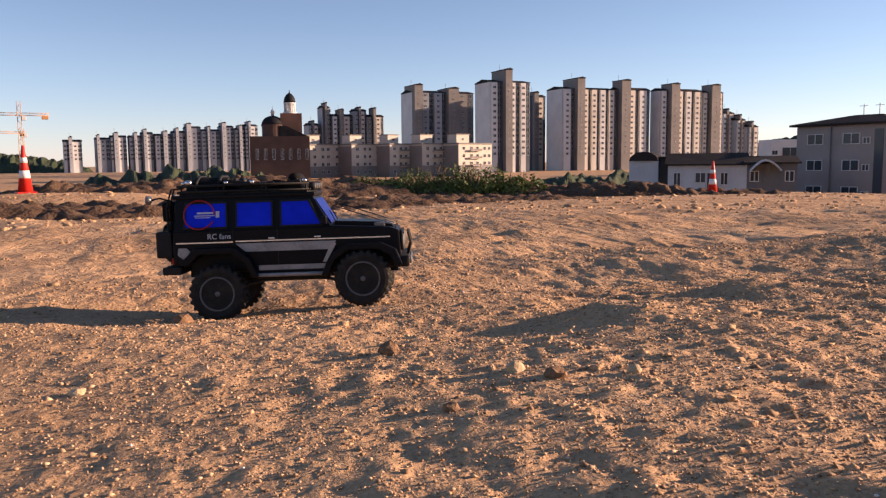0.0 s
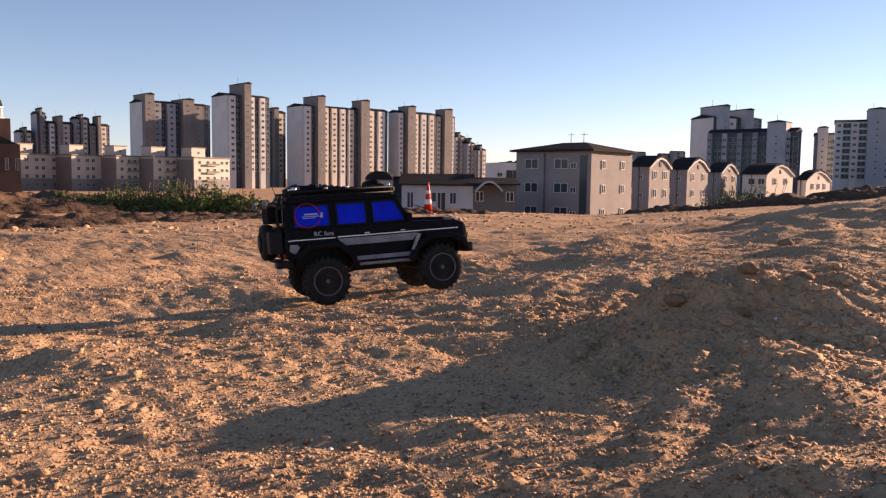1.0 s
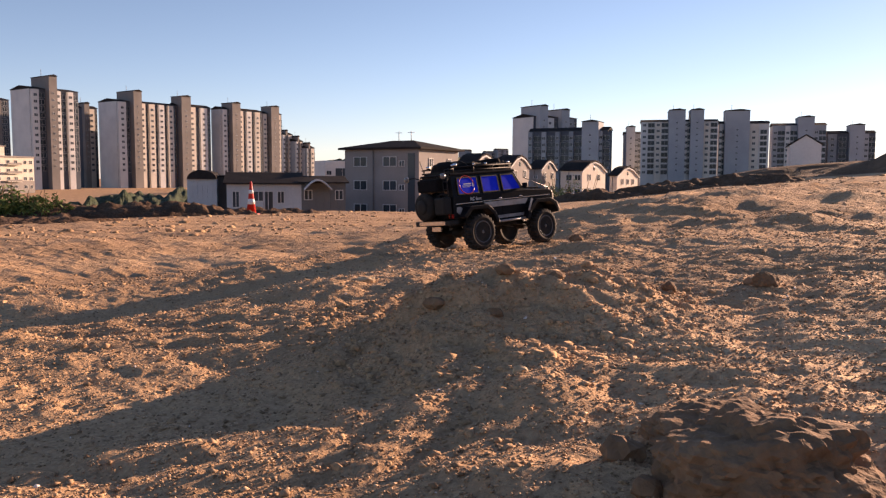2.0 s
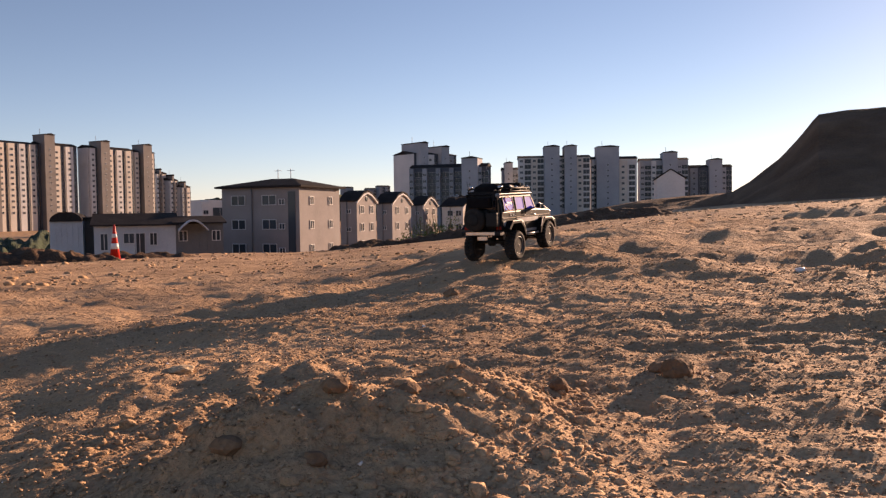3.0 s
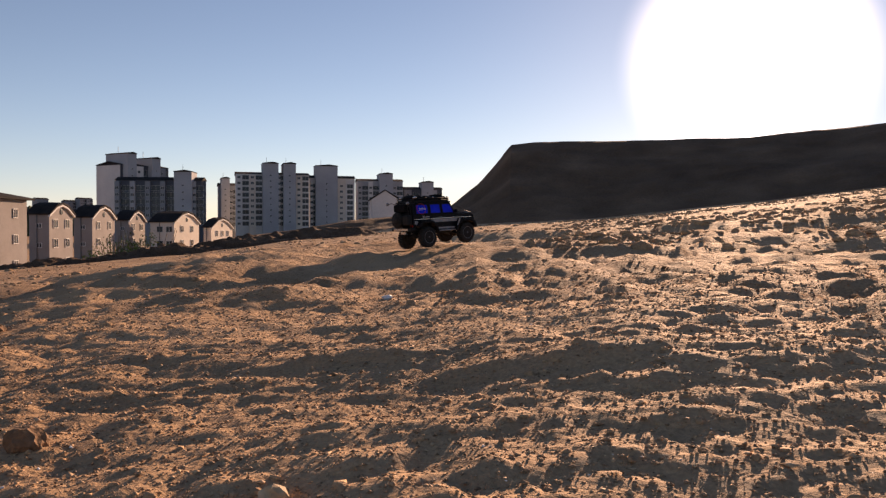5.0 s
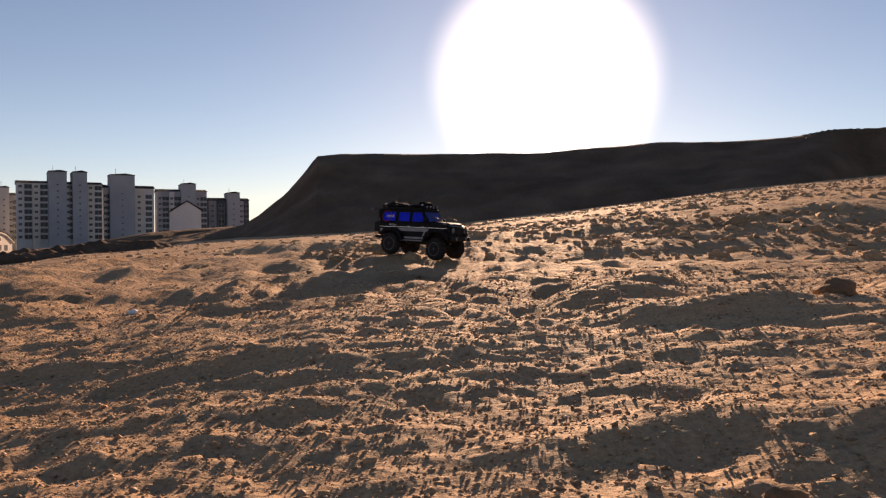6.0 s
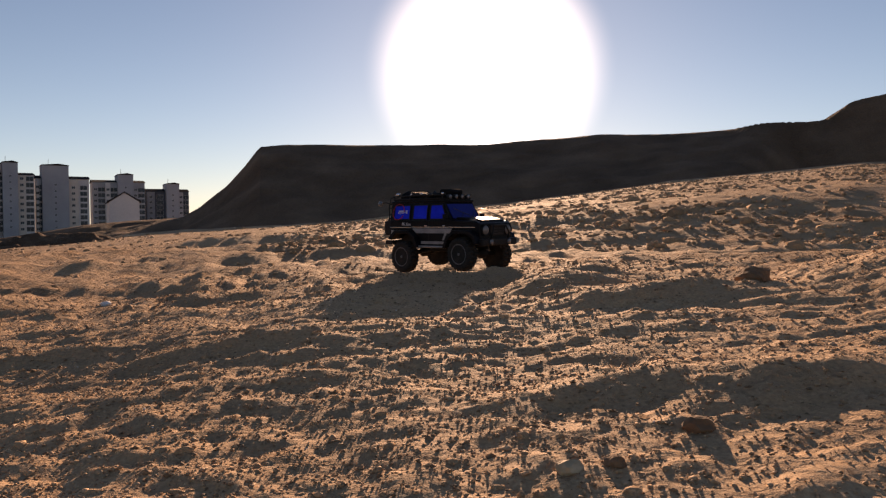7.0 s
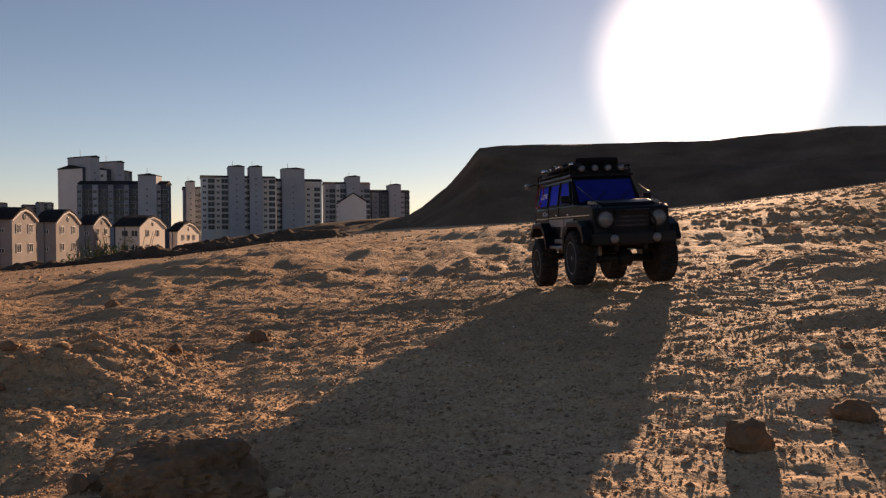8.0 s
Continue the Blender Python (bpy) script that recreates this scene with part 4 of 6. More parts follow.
# the first four are added in place of shaded low ground beyond the edge
for k, (az, d, half, depth, rise) in enumerate(((-8.5, 21.5, 2.8, 1.4, 0.50), (-3.0, 21.8, 2.8, 1.4, 0.62), (2.5, 22.0, 2.8, 1.4, 0.66), (8.0, 22.0, 2.8, 1.4, 0.60), (-16.0, 10.5, 1.8, 1.6, 0.12), (-9.0, 10.0, 2.0, 1.6, 0.14), (-2.0, 10.3, 2.2, 1.7, 0.14), (5.5, 10.8, 2.2, 1.6, 0.13), (12.0, 11.8, 2.2, 1.5, 0.11), (18.0, 13.0, 2.2, 1.3, 0.10), (-13.5, 16.5, 1.6, 1.0, 0.20), (-7.5, 16.0, 2.6, 1.6, 0.42), (-1.5, 16.6, 2.8, 1.8, 0.46), (5.0, 17.2, 2.8, 1.6, 0.40), (12.0, 17.8, 2.8, 1.5, 0.34), (18.0, 18.0, 2.6, 1.4, 0.40),
                                               (22.8, 17.5, 2.3, 1.2, 0.34), (26.6, 17.2, 2.3, 1.1, 0.36), (30.0, 17.0, 1.5, 0.9, 0.22), (34.5, 19.5, 2.0, 1.0, 0.12), (52.0, 22.5, 2.2, 1.0, 0.22), (57.0, 23.0, 2.2, 1.2, 0.40), (61.5, 24.0, 2.4, 1.2, 0.40), (66.5, 25.0, 2.6, 1.4, 0.40))):
    make_earth_heap("lumpy brown mound of dug-out soil and roots", az, d, half, depth, rise, k * 7.3)


def make_bush(az, d, wide, high, seed):
    rnd = random.Random(seed)
    c = VIEW + bearing(az) * d
    z0 = float(base_height(c.x, c.y))
    ob = thing("bush", "dusty green bush on the plateau's edge", "bush", pose(c.x, c.y, z0 - 0.05, 0, 0, -az), "bushes on the edge")
    bm = bmesh.new()
    for k in range(14):
        a, r = rnd.uniform(0, 6.28), rnd.uniform(0.1, 0.9)
        x, y = wide * r * math.cos(a), 0.5 * wide * r * math.sin(a)
        tube(bm, [(x * 0.5, y * 0.5, 0), (x * 0.8, y * 0.8, high * 0.4), (x, y, high * rnd.uniform(0.6, 0.95))], 0.008, 4)
    part("stem", bm, STEM, ob)
    bm = bmesh.new()
    for k in range(900):
        a, r = rnd.uniform(0, 6.28), math.sqrt(rnd.random())
        x, y = wide * r * math.cos(a), 0.5 * wide * r * math.sin(a)
        top = high * (1 - 0.6 * r * r) * (0.75 + 0.45 * noise.noise(Vector((x * 2.5 + seed, y * 2.5, 0))))
        z = top * rnd.random() ** 0.6
        s = rnd.uniform(0.03, 0.07)
        m = Matrix.Translation((x, y, z)) @ Euler((rnd.uniform(-1, 1), rnd.uniform(-1, 1), rnd.uniform(0, 6.28))).to_matrix().to_4x4()
        q = [bm.verts.new(m @ Vector(v)) for v in ((-s, 0, 0), (0, -s * 0.35, 0.01), (s, 0, 0), (0, s * 0.35, 0.01))]
        bm.faces.new(q)
    part("crown", bm, LEAF, ob)


for k, (az, d, w, h) in enumerate(((11.5, 17.4, 0.8, 0.50), (13.3, 17.0, 0.7, 0.60), (15.0, 17.3, 0.8, 0.68), (16.8, 16.9, 0.7, 0.62), (18.4, 17.2, 0.8, 0.64), (20.0, 17.0, 0.7, 0.50), (9.2, 17.6, 0.7, 0.45), (54.5, 24.0, 0.9, 0.9), (56.3, 24.5, 1.0, 1.05))):
    make_bush(az, d, w, 1.25 * h, k + 3)


def make_cone(az, d, label):
    c = VIEW + bearing(az) * d
    z = float(ground_height(c.x, c.y))
    ob = thing("traffic_cone", label, "traffic cone", pose(c.x, c.y, z, 0, 0, 20), "traffic cones")
    bm = bmesh.new()
    box(bm, -0.14, 0.14, -0.14, 0.14, -0.02, 0.03, bevel=0.01)
    part("base", bm, CONE_RED, ob)

    def ring(z0, z1, out):
        r0, r1 = 0.112 - 0.092 * z0 / 0.74, 0.112 - 0.092 * z1 / 0.74
        return [(r0 - 0.002, z0), (r0 + out, z0), (r1 + out, z1), (r1 - 0.002, z1)]
    bm = bmesh.new()
    lathe(bm, [(0.112, 0.02), (0.020, 0.74), (0.012, 0.75)], 24)
    part("cone_body", bm, CONE_RED, ob)
    for z0, z1 in ((0.24, 0.36), (0.48, 0.56)):
        bm = bmesh.new()
        lathe(bm, ring(z0, z1, 0.003), 24, closed=False)
        part("reflective_band", bm, CONE_WHITE, ob, "white reflective band")


make_cone(33.7, 18.2, "red traffic cone with white bands by the edge")
make_cone(-13.3, 14.3, "red and white traffic cone on a soil mound")


# ---- loose stones and gravel ----
def make_stone(x, y, size, flat, mat, label, sink=0.3, seed=0):
    bm = bmesh.new()
    bmesh.ops.create_icosphere(bm, subdivisions=5 if size > 0.1 else 3 if size > 0.04 else 2, radius=size / 2)
    for v in bm.verts:
        q = v.co.normalized()
        v.co *= 1 + 0.28 * noise.noise(q * 1.6 + Vector((seed, 0, 0))) + 0.14 * noise.noise(q * 4.0 + Vector((0, seed, 0))) + 0.06 * noise.noise(q * 10) + (0.05 * noise.noise(q * 21) + 0.03 * noise.noise(q * 43) if size > 0.1 else 0.0)
        v.co.z *= flat
    me = bpy.data.meshes.new("stone")
    bm.to_mesh(me)
    bm.free()
    me.materials.append(mat)
    ob = new("stone", me)
    ob.matrix_basis = pose(x, y, float(ground_height(x, y)) + size * flat * (0.5 - sink), 0, 0, seed * 47 % 360)
    tagged(ob, label, "stone", "loose stones")


PALE = material("pale_yellow_stone", [(0.36, 0.25, 0.14), (0.48, 0.35, 0.21), (0.58, 0.46, 0.31)], 30, 0.8, 0.4, 150)
CLOD = material("brown_clay_clod", [(0.13, 0.075, 0.042), (0.22, 0.13, 0.075), (0.31, 0.19, 0.11)], 12, 0.95, 0.8, 120, spec=0.2)
for k, (x, y, s, f, kind) in enumerate((
        (0.254, 1.105, 0.030, 0.8, 0), (0.361, 0.889, 0.024, 0.8, 1), (0.392, 0.838, 0.030, 0.6, 0), (0.479, 0.811, 0.017, 0.8, 1), (-0.040, 1.635, 0.038, 0.7, 0), (-0.161, 1.104, 0.023, 0.5, 1),
        (0.245, 0.781, 0.019, 0.7, 0), (1.022, 0.081, 0.032, 0.7, 0), (0.971, 0.033, 0.021, 0.9, 0), (1.80, 0.590, 0.045, 0.45, 2), (1.207, 0.314, 0.019, 0.7, 1), (1.36, 0.475, 0.026, 0.6, 0), (1.44, 0.52, 0.030, 0.6, 0),
        (1.33, 0.56, 0.032, 0.6, 0), (1.50, 0.47, 0.026, 0.6, 0), (3.72, 0.487, 0.036, 0.6, 3), (1.751, 1.179, 0.047, 0.35, 1), (1.904, 0.315, 0.045, 0.8, 0), (1.752, 0.418, 0.026, 0.9, 0), (1.524, -0.719, 0.019, 0.8, 0),
        (1.523, -0.681, 0.025, 0.6, 1), (2.520, -1.282, 0.075, 0.7, 2), (1.595, -0.817, 0.030, 0.6, 0), (1.143, -0.535, 0.042, 0.9, 2), (1.037, -0.109, 0.018, 0.8, 1), (1.240, -0.651, 0.042, 0.7, 0), (1.777, -0.058, 0.027, 0.8, 1),
        (1.946, 0.351, 0.036, 0.6, 0), (3.05, 1.45, 0.056, 0.7, 0))):
    make_stone(x, y, s, f, (CLOD, PALE, CLOD, CONE_WHITE)[kind], ("brown clay clod half sunk in the gravel", "pale yellow stone lying on the gravel", "dark clay lump on the bare soil", "small white piece of rubbish on the soil")[kind], seed=k + 1)
make_stone(1.03, -0.02, 0.135, 0.55, CLOD, "large blunt clay boulder half sunk in the gravel", 0.3, 40)
make_stone(1.09, 0.03, 0.12, 0.42, CLOD, "flat clay boulder beside a larger one", 0.35, 43)


def make_gravel():
    """Grains of crushed stone, thickest in the middle of the trodden ground."""
    rng = np.random.default_rng(5)
    want = 150000
    pick = rng.uniform((0.0, -0.6), (1.2, 0.05), (want, 2))
    way = radians(1) * rng.uniform(-40, 130, want)
    far = 0.28 * np.exp(rng.uniform(0, 1, want) ** 0.8 * math.log(3.6 / 0.28))
    x, y = pick[:, 0] + far * np.sin(way), pick[:, 1] + far * np.cos(way)
    size = np.clip(0.00135 * np.exp(rng.normal(0, 0.42, want)) * (0.75 + 0.4 * far), 0.0009, 0.006)
    z = ground_height(x, y) + fine_height(x, y) + size * 0.15
    base = np.array([(1, 0, 0), (0, 1, 0), (-1, 0, 0), (0, -1, 0), (0, 0, 1), (0, 0, -1)], float)
    tris = np.array([(0, 1, 4), (1, 2, 4), (2, 3, 4), (3, 0, 4), (1, 0, 5), (2, 1, 5), (3, 2, 5), (0, 3, 5)])
    grains = base[None] * rng.uniform(0.55, 1.35, (want, 6, 1)) + rng.normal(0, 0.18, (want, 6, 3))
    grains[:, :, 2] *= 0.6
    a = rng.uniform(0, 2 * np.pi, want)
    c, s = np.cos(a)[:, None], np.sin(a)[:, None]
    gx, gy = grains[:, :, 0] * c - grains[:, :, 1] * s, grains[:, :, 0] * s + grains[:, :, 1] * c
    pts = np.stack([gx * size[:, None] + x[:, None], gy * size[:, None] + y[:, None], grains[:, :, 2] * size[:, None] + z[:, None]], -1).reshape(-1, 3)
    idx = (tris[None] + 6 * np.arange(want)[:, None, None]).reshape(-1, 3)
    me = bpy.data.meshes.new("gravel")
    me.vertices.add(len(pts))
    me.vertices.foreach_set("co", pts.ravel())
    me.loops.add(idx.size)
    me.polygons.add(len(idx))
    me.loops.foreach_set("vertex_index", idx.ravel().astype(np.int32))
    me.polygons.foreach_set("loop_start", np.arange(0, idx.size, 3, dtype=np.int32))
    me.update(calc_edges=True)
    me.materials.append(GRIT)
    tagged(new("gravel", me), "fine tan and brown crushed gravel on the soil", "gravel", kind="stuff")


make_gravel()


def make_clods(want, near, reach, grow, grain, largest, seed, mat, az0=-22, az1=130):
    """Clods and lumps of dry soil strewn over the farther plateau."""
    rng = np.random.default_rng(seed)
    way = radians(1) * rng.uniform(az0, az1, want)
    far = near * np.exp(rng.uniform(0, 1, want) * math.log(reach / near))
    x, y = CENTRE[0] + far * np.sin(way), CENTRE[1] + far * np.cos(way)
    keep = lattice(x * 0.55, y * 0.9, 21) + 0.4 * lattice(x * 1.7, y * 2.1, 22) > rng.uniform(-0.9, 0.7, want)
    x, y, far = x[keep], y[keep], far[keep]
    want = len(x)
    size = np.clip(grain * np.exp(rng.normal(0, 0.5, want)) * (0.6 + grow * far), 0.002, largest)
    z = ground_height(x, y) + fine_height(x, y) * (1 - smooth(5, 9, far)) + size * 0.1
    base = np.array([(1, 0, 0), (0, 1, 0), (-1, 0, 0), (0, -1, 0), (0.6, 0.6, 0.6), (-0.6, 0.6, 0.6), (-0.6, -0.6, 0.6), (0.6, -0.6, 0.6), (0, 0, 1)], float)
    tris = np.array([(0, 4, 7), (0, 1, 4), (1, 5, 4), (1, 2, 5), (2, 6, 5), (2, 3, 6), (3, 7, 6), (3, 0, 7), (4, 5, 8), (5, 6, 8), (6, 7, 8), (7, 4, 8)])
    lumps = base[None] * rng.uniform(0.7, 1.3, (want, 9, 1)) + rng.normal(0, 0.1, (want, 9, 3))
    lumps[:, :, 2] *= rng.uniform(0.3, 0.7, (want, 1))
    lumps[:, :4, 2] -= 0.4
    a = rng.uniform(0, 2 * np.pi, want)
    c, s = np.cos(a)[:, None], np.sin(a)[:, None]
    gx, gy = 1.4 * lumps[:, :, 0] * c - lumps[:, :, 1] * s, 1.4 * lumps[:, :, 0] * s + lumps[:, :, 1] * c
    pts = np.stack([gx * size[:, None] + x[:, None], gy * size[:, None] + y[:, None], lumps[:, :, 2] * size[:, None] + z[:, None]], -1).reshape(-1, 3)
    idx = (tris[None] + 9 * np.arange(want)[:, None, None]).reshape(-1, 3)
    me = bpy.data.meshes.new("clods")
    me.vertices.add(len(pts))
    me.vertices.foreach_set("co", pts.ravel())
    me.loops.add(idx.size)
    me.polygons.add(len(idx))
    me.loops.foreach_set("vertex_index", idx.ravel().astype(np.int32))
    me.polygons.foreach_set("loop_start", np.arange(0, idx.size, 3, dtype=np.int32))
    me.update(calc_edges=True)
    me.materials.append(mat)
    tagged(new("clods", me), "dry brown clods strewn over the churned soil", "clods", kind="stuff")


make_clods(3200, 0.75, 1.4, 0.0, 0.0050, 0.010, 15, SOIL, 30, 62)
make_clods(16000, 2.4, 24, 0.12, 0.0040, 0.030, 11, SOIL)
make_clods(12000, 0.5, 4.0, 0.25, 0.0024, 0.008, 12, SOIL)
make_clods(5000, 7.0, 32, 0.10, 0.012, 0.07, 13, SOIL)
make_clods(12000, 5.0, 36, 0.06, 0.015, 0.055, 14, SOIL, 84, 128)

# ---- the spoil heap ----
def make_heap():
    n, k = 260, 40
    az0, az1 = 60.0, 150.0
    verts, faces = [], []
    for i in range(n + 1):
        az = az0 + (az1 - az0) * i / n
        crest = float(np.interp(az, (60, 65.5, 69.5, 75.5, 76.6, 78.5, 79.9, 80.7, 82.3, 89.1, 96.8, 104.7, 109.3, 113.9, 117.1, 118.7, 120.3, 121.8, 130, 150), (-0.012, 0.002, 0.0145, 0.0225, 0.034, 0.0605, 0.089, 0.1085, 0.112, 0.111, 0.111, 0.119, 0.117, 0.120, 0.120, 0.1195, 0.137, 0.145, 0.17, 0.18)))
        steep = float(smooth(113, 118, az))
        for j in range(k + 1):
            f = j / k
            r = 38 + 12 * steep + (30 - 12 * steep) * f
            d = bearing(az) * r
            foot = base_height(VIEW.x + d.x * 38 / r, VIEW.y + d.y * 38 / r) - 1.0
            topz = VIEW.z + crest * 58
            rough = 0.35 * noise.noise(Vector((d.x * 0.25, d.y * 0.25, 1.0))) + 0.12 * noise.noise(Vector((d.x, d.y, 4.0)))
            z = foot + (topz - foot) * min(1.0, f * (1.5 + 0.9 * steep)) + rough * min(1, 4 * f) * (0.25 if f > 0.6 else 1.0)
            verts.append((VIEW.x + d.x, VIEW.y + d.y, z))
    for i in range(n):
        for j in range(k):
            a = i * (k + 1) + j
            faces.append((a, a + k + 1, a + k + 2, a + 1))
    me = bpy.data.meshes.new("spoil_bank")
    me.from_pydata(verts, [], faces)
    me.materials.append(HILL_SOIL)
    tagged(new("spoil_bank", me), "long dark flat-topped bank of excavated earth", "soil mound")


make_heap()


# ---- the model car ----
CARBLACK = material("black_lacquered_shell", [(0.004, 0.004, 0.0055), (0.008, 0.0085, 0.011)], 8, 0.34, 0.03, 90, spec=0.11, coat=0.0)
PLASTIC = material("black_matt_plastic", [(0.006, 0.006, 0.0065), (0.013, 0.0125, 0.012)], 30, 0.65, 0.2, 200)
RUBBER = material("dusty_black_rubber", [(0.008, 0.008, 0.008), (0.018, 0.0165, 0.015), (0.045, 0.037, 0.028)], 40, 0.85, 0.3, 300)
SILVER = material("silver_side_foil", [(0.16, 0.16, 0.17), (0.26, 0.26, 0.27), (0.34, 0.33, 0.33)], 30, 0.4, 0.05, 200, metal=0.3)
RIM_EDGE = material("dull_rim_edge", [(0.11, 0.11, 0.113), (0.17, 0.17, 0.173)], 60, 0.38, 0.05, 200, metal=0.15)
CHROME = material("bright_metal", [(0.55, 0.55, 0.56), (0.68, 0.68, 0.68)], 30, 0.25, 0.05, 200, metal=1.0)
GUNMETAL = material("dark_rim_metal", [(0.02, 0.02, 0.022), (0.045, 0.045, 0.048)], 40, 0.4, 0.1, 200, metal=0.6)
BLUE_FILM = material("deep_blue_window_film", [(0.001, 0.020, 0.52), (0.002, 0.028, 0.66), (0.003, 0.036, 0.76)], 9, 0.55, 0.02, 50, spec=0.05)
SCREEN_FILM = material("dark_blue_screen_film", [(0.002, 0.010, 0.14), (0.003, 0.014, 0.20)], 9, 0.35, 0.02, 50, spec=0.2)
SMOKED = material("smoked_screen", [(0.006, 0.008, 0.014), (0.012, 0.014, 0.022)], 9, 0.1, 0.0, 50, spec=0.5)
WHITE_INK = material("pale_grey_print", [(0.50, 0.52, 0.56), (0.62, 0.63, 0.66)], 60, 0.5, 0.0, 50)
RED_HOSE = material("red_plastic_hose", [(0.30, 0.010, 0.012), (0.45, 0.020, 0.022)], 60, 0.4, 0.05, 200)
CANVAS = material("black_canvas", [(0.005, 0.005, 0.006), (0.012, 0.0115, 0.0125)], 40, 0.9, 0.6, 400, spec=0.1)
LAMP_GLASS = material("clear_lamp_glass", [(0.10, 0.105, 0.11), (0.17, 0.175, 0.18)], 60, 0.1, 0.0, 50, spec=0.6)
TAIL_RED = material("red_lamp_glass", [(0.25, 0.01, 0.01), (0.35, 0.02, 0.015)], 60, 0.2, 0.0, 50)
R_WHEEL, HALF_BASE, HALF_TRACK = 0.065, 0.162, 0.099


def slab_on_side(bm, corners, side, out, thick):
    """A thin plate on the cabin's leaning side: corners as (x, z)."""
    def lean(z):
        return 0.0905 - max(0.0, z - 0.197) / 0.071 * 0.012
    lo = [bm.verts.new((x, side * (lean(z) + out - thick), z)) for x, z in corners]
    hi = [bm.verts.new((x, side * (lean(z) + out), z)) for x, z in corners]
    n = len(corners)
    fs = [bm.faces.new(lo), bm.faces.new(hi)] + [bm.faces.new((lo[i], lo[(i + 1) % n], hi[(i + 1) % n], hi[i])) for i in range(n)]
    bmesh.ops.recalc_face_normals(bm, faces=fs)


def soften(bm, offset, segments=2, angle=25):
    es = [e for e in bm.edges if len(e.link_faces) == 2 and e.calc_face_angle(0) > radians(angle)]
    bmesh.ops.bevel(bm, geom=es, offset=offset, segments=segments, affect="EDGES", profile=0.6)


def make_wheel(parent, x, side):
    """Tyre with lugs, dished rim, spokes and hub; its outer face looks to the given side."""
    wheel = new("wheel")
    wheel.parent = parent
    wheel.empty_display_size = 0.05
    wheel.matrix_basis = pose(x, side * HALF_TRACK, R_WHEEL)
    bm = bmesh.new()
    turns = 96
    lathe(bm, [(0.036, -0.020), (0.050, -0.024), (0.0575, -0.0225), (0.0600, -0.019), (0.0600, -0.012), (0.0600, -0.002), (0.0600, 0.002), (0.0600, 0.012), (0.0600, 0.019), (0.0575, 0.0225), (0.050, 0.024), (0.036, 0.020)], turns, "y")
    bm.verts.ensure_lookup_table()
    for ring in range(2, 10):
        for k in range(turns):
            v = bm.verts[ring * turns + k]
            on = ((k + (2 if ring > 5 else 0)) // 2) % 2 == 0
            grow = (0.0648 if ring in (4, 5, 6, 7) else 0.0635 if ring in (3, 8) else 0.0600) if on else 0.0590
            v.co.x, v.co.z = v.co.x * grow / 0.0600, v.co.z * grow / 0.0600
    for f in bm.faces:
        f.smooth = False
    tyre = part("tyre", bm, RUBBER, wheel, "black off-road tyre with chunky lugs")
    bm = bmesh.new()
    s = side
    prof = [(0.034, -0.018), (0.0375, 0.017), (0.0375, 0.0205), (0.035, 0.0205), (0.0335, 0.016), (0.030, 0.006), (0.012, 0.004)]
    lathe(bm, [(r, s * h) for r, h in prof], 36, "y")
    part("rim", bm, GUNMETAL, wheel)
    bm = bmesh.new()
    lathe(bm, [(0.0378, s * 0.0195), (0.0392, s * 0.0215), (0.0372, s * 0.0225), (0.0352, s * 0.0207)], 40, "y", closed=False)
    part("rim_ring", bm, RIM_EDGE, wheel, "bright ring round the rim")
    for k in range(6):
        bm = bmesh.new()
        made = box(bm, -0.0035, 0.0035, min(s * 0.005, s * 0.012), max(s * 0.005, s * 0.012), 0.007, 0.034)
        bmesh.ops.rotate(bm, verts=bm.verts, cent=(0, 0, 0), matrix=Matrix.Rotation(2 * math.pi * k / 6, 3, "Y"))
        part("spoke", bm, GUNMETAL, wheel)
    bm = bmesh.new()
    lathe(bm, [(0.010, s * 0.003), (0.010, s * 0.013), (0.006, s * 0.016), (0.006, s * 0.020), (0.002, s * 0.021)], 12, "y")
    part("hub", bm, RIM_EDGE, wheel)
    return wheel


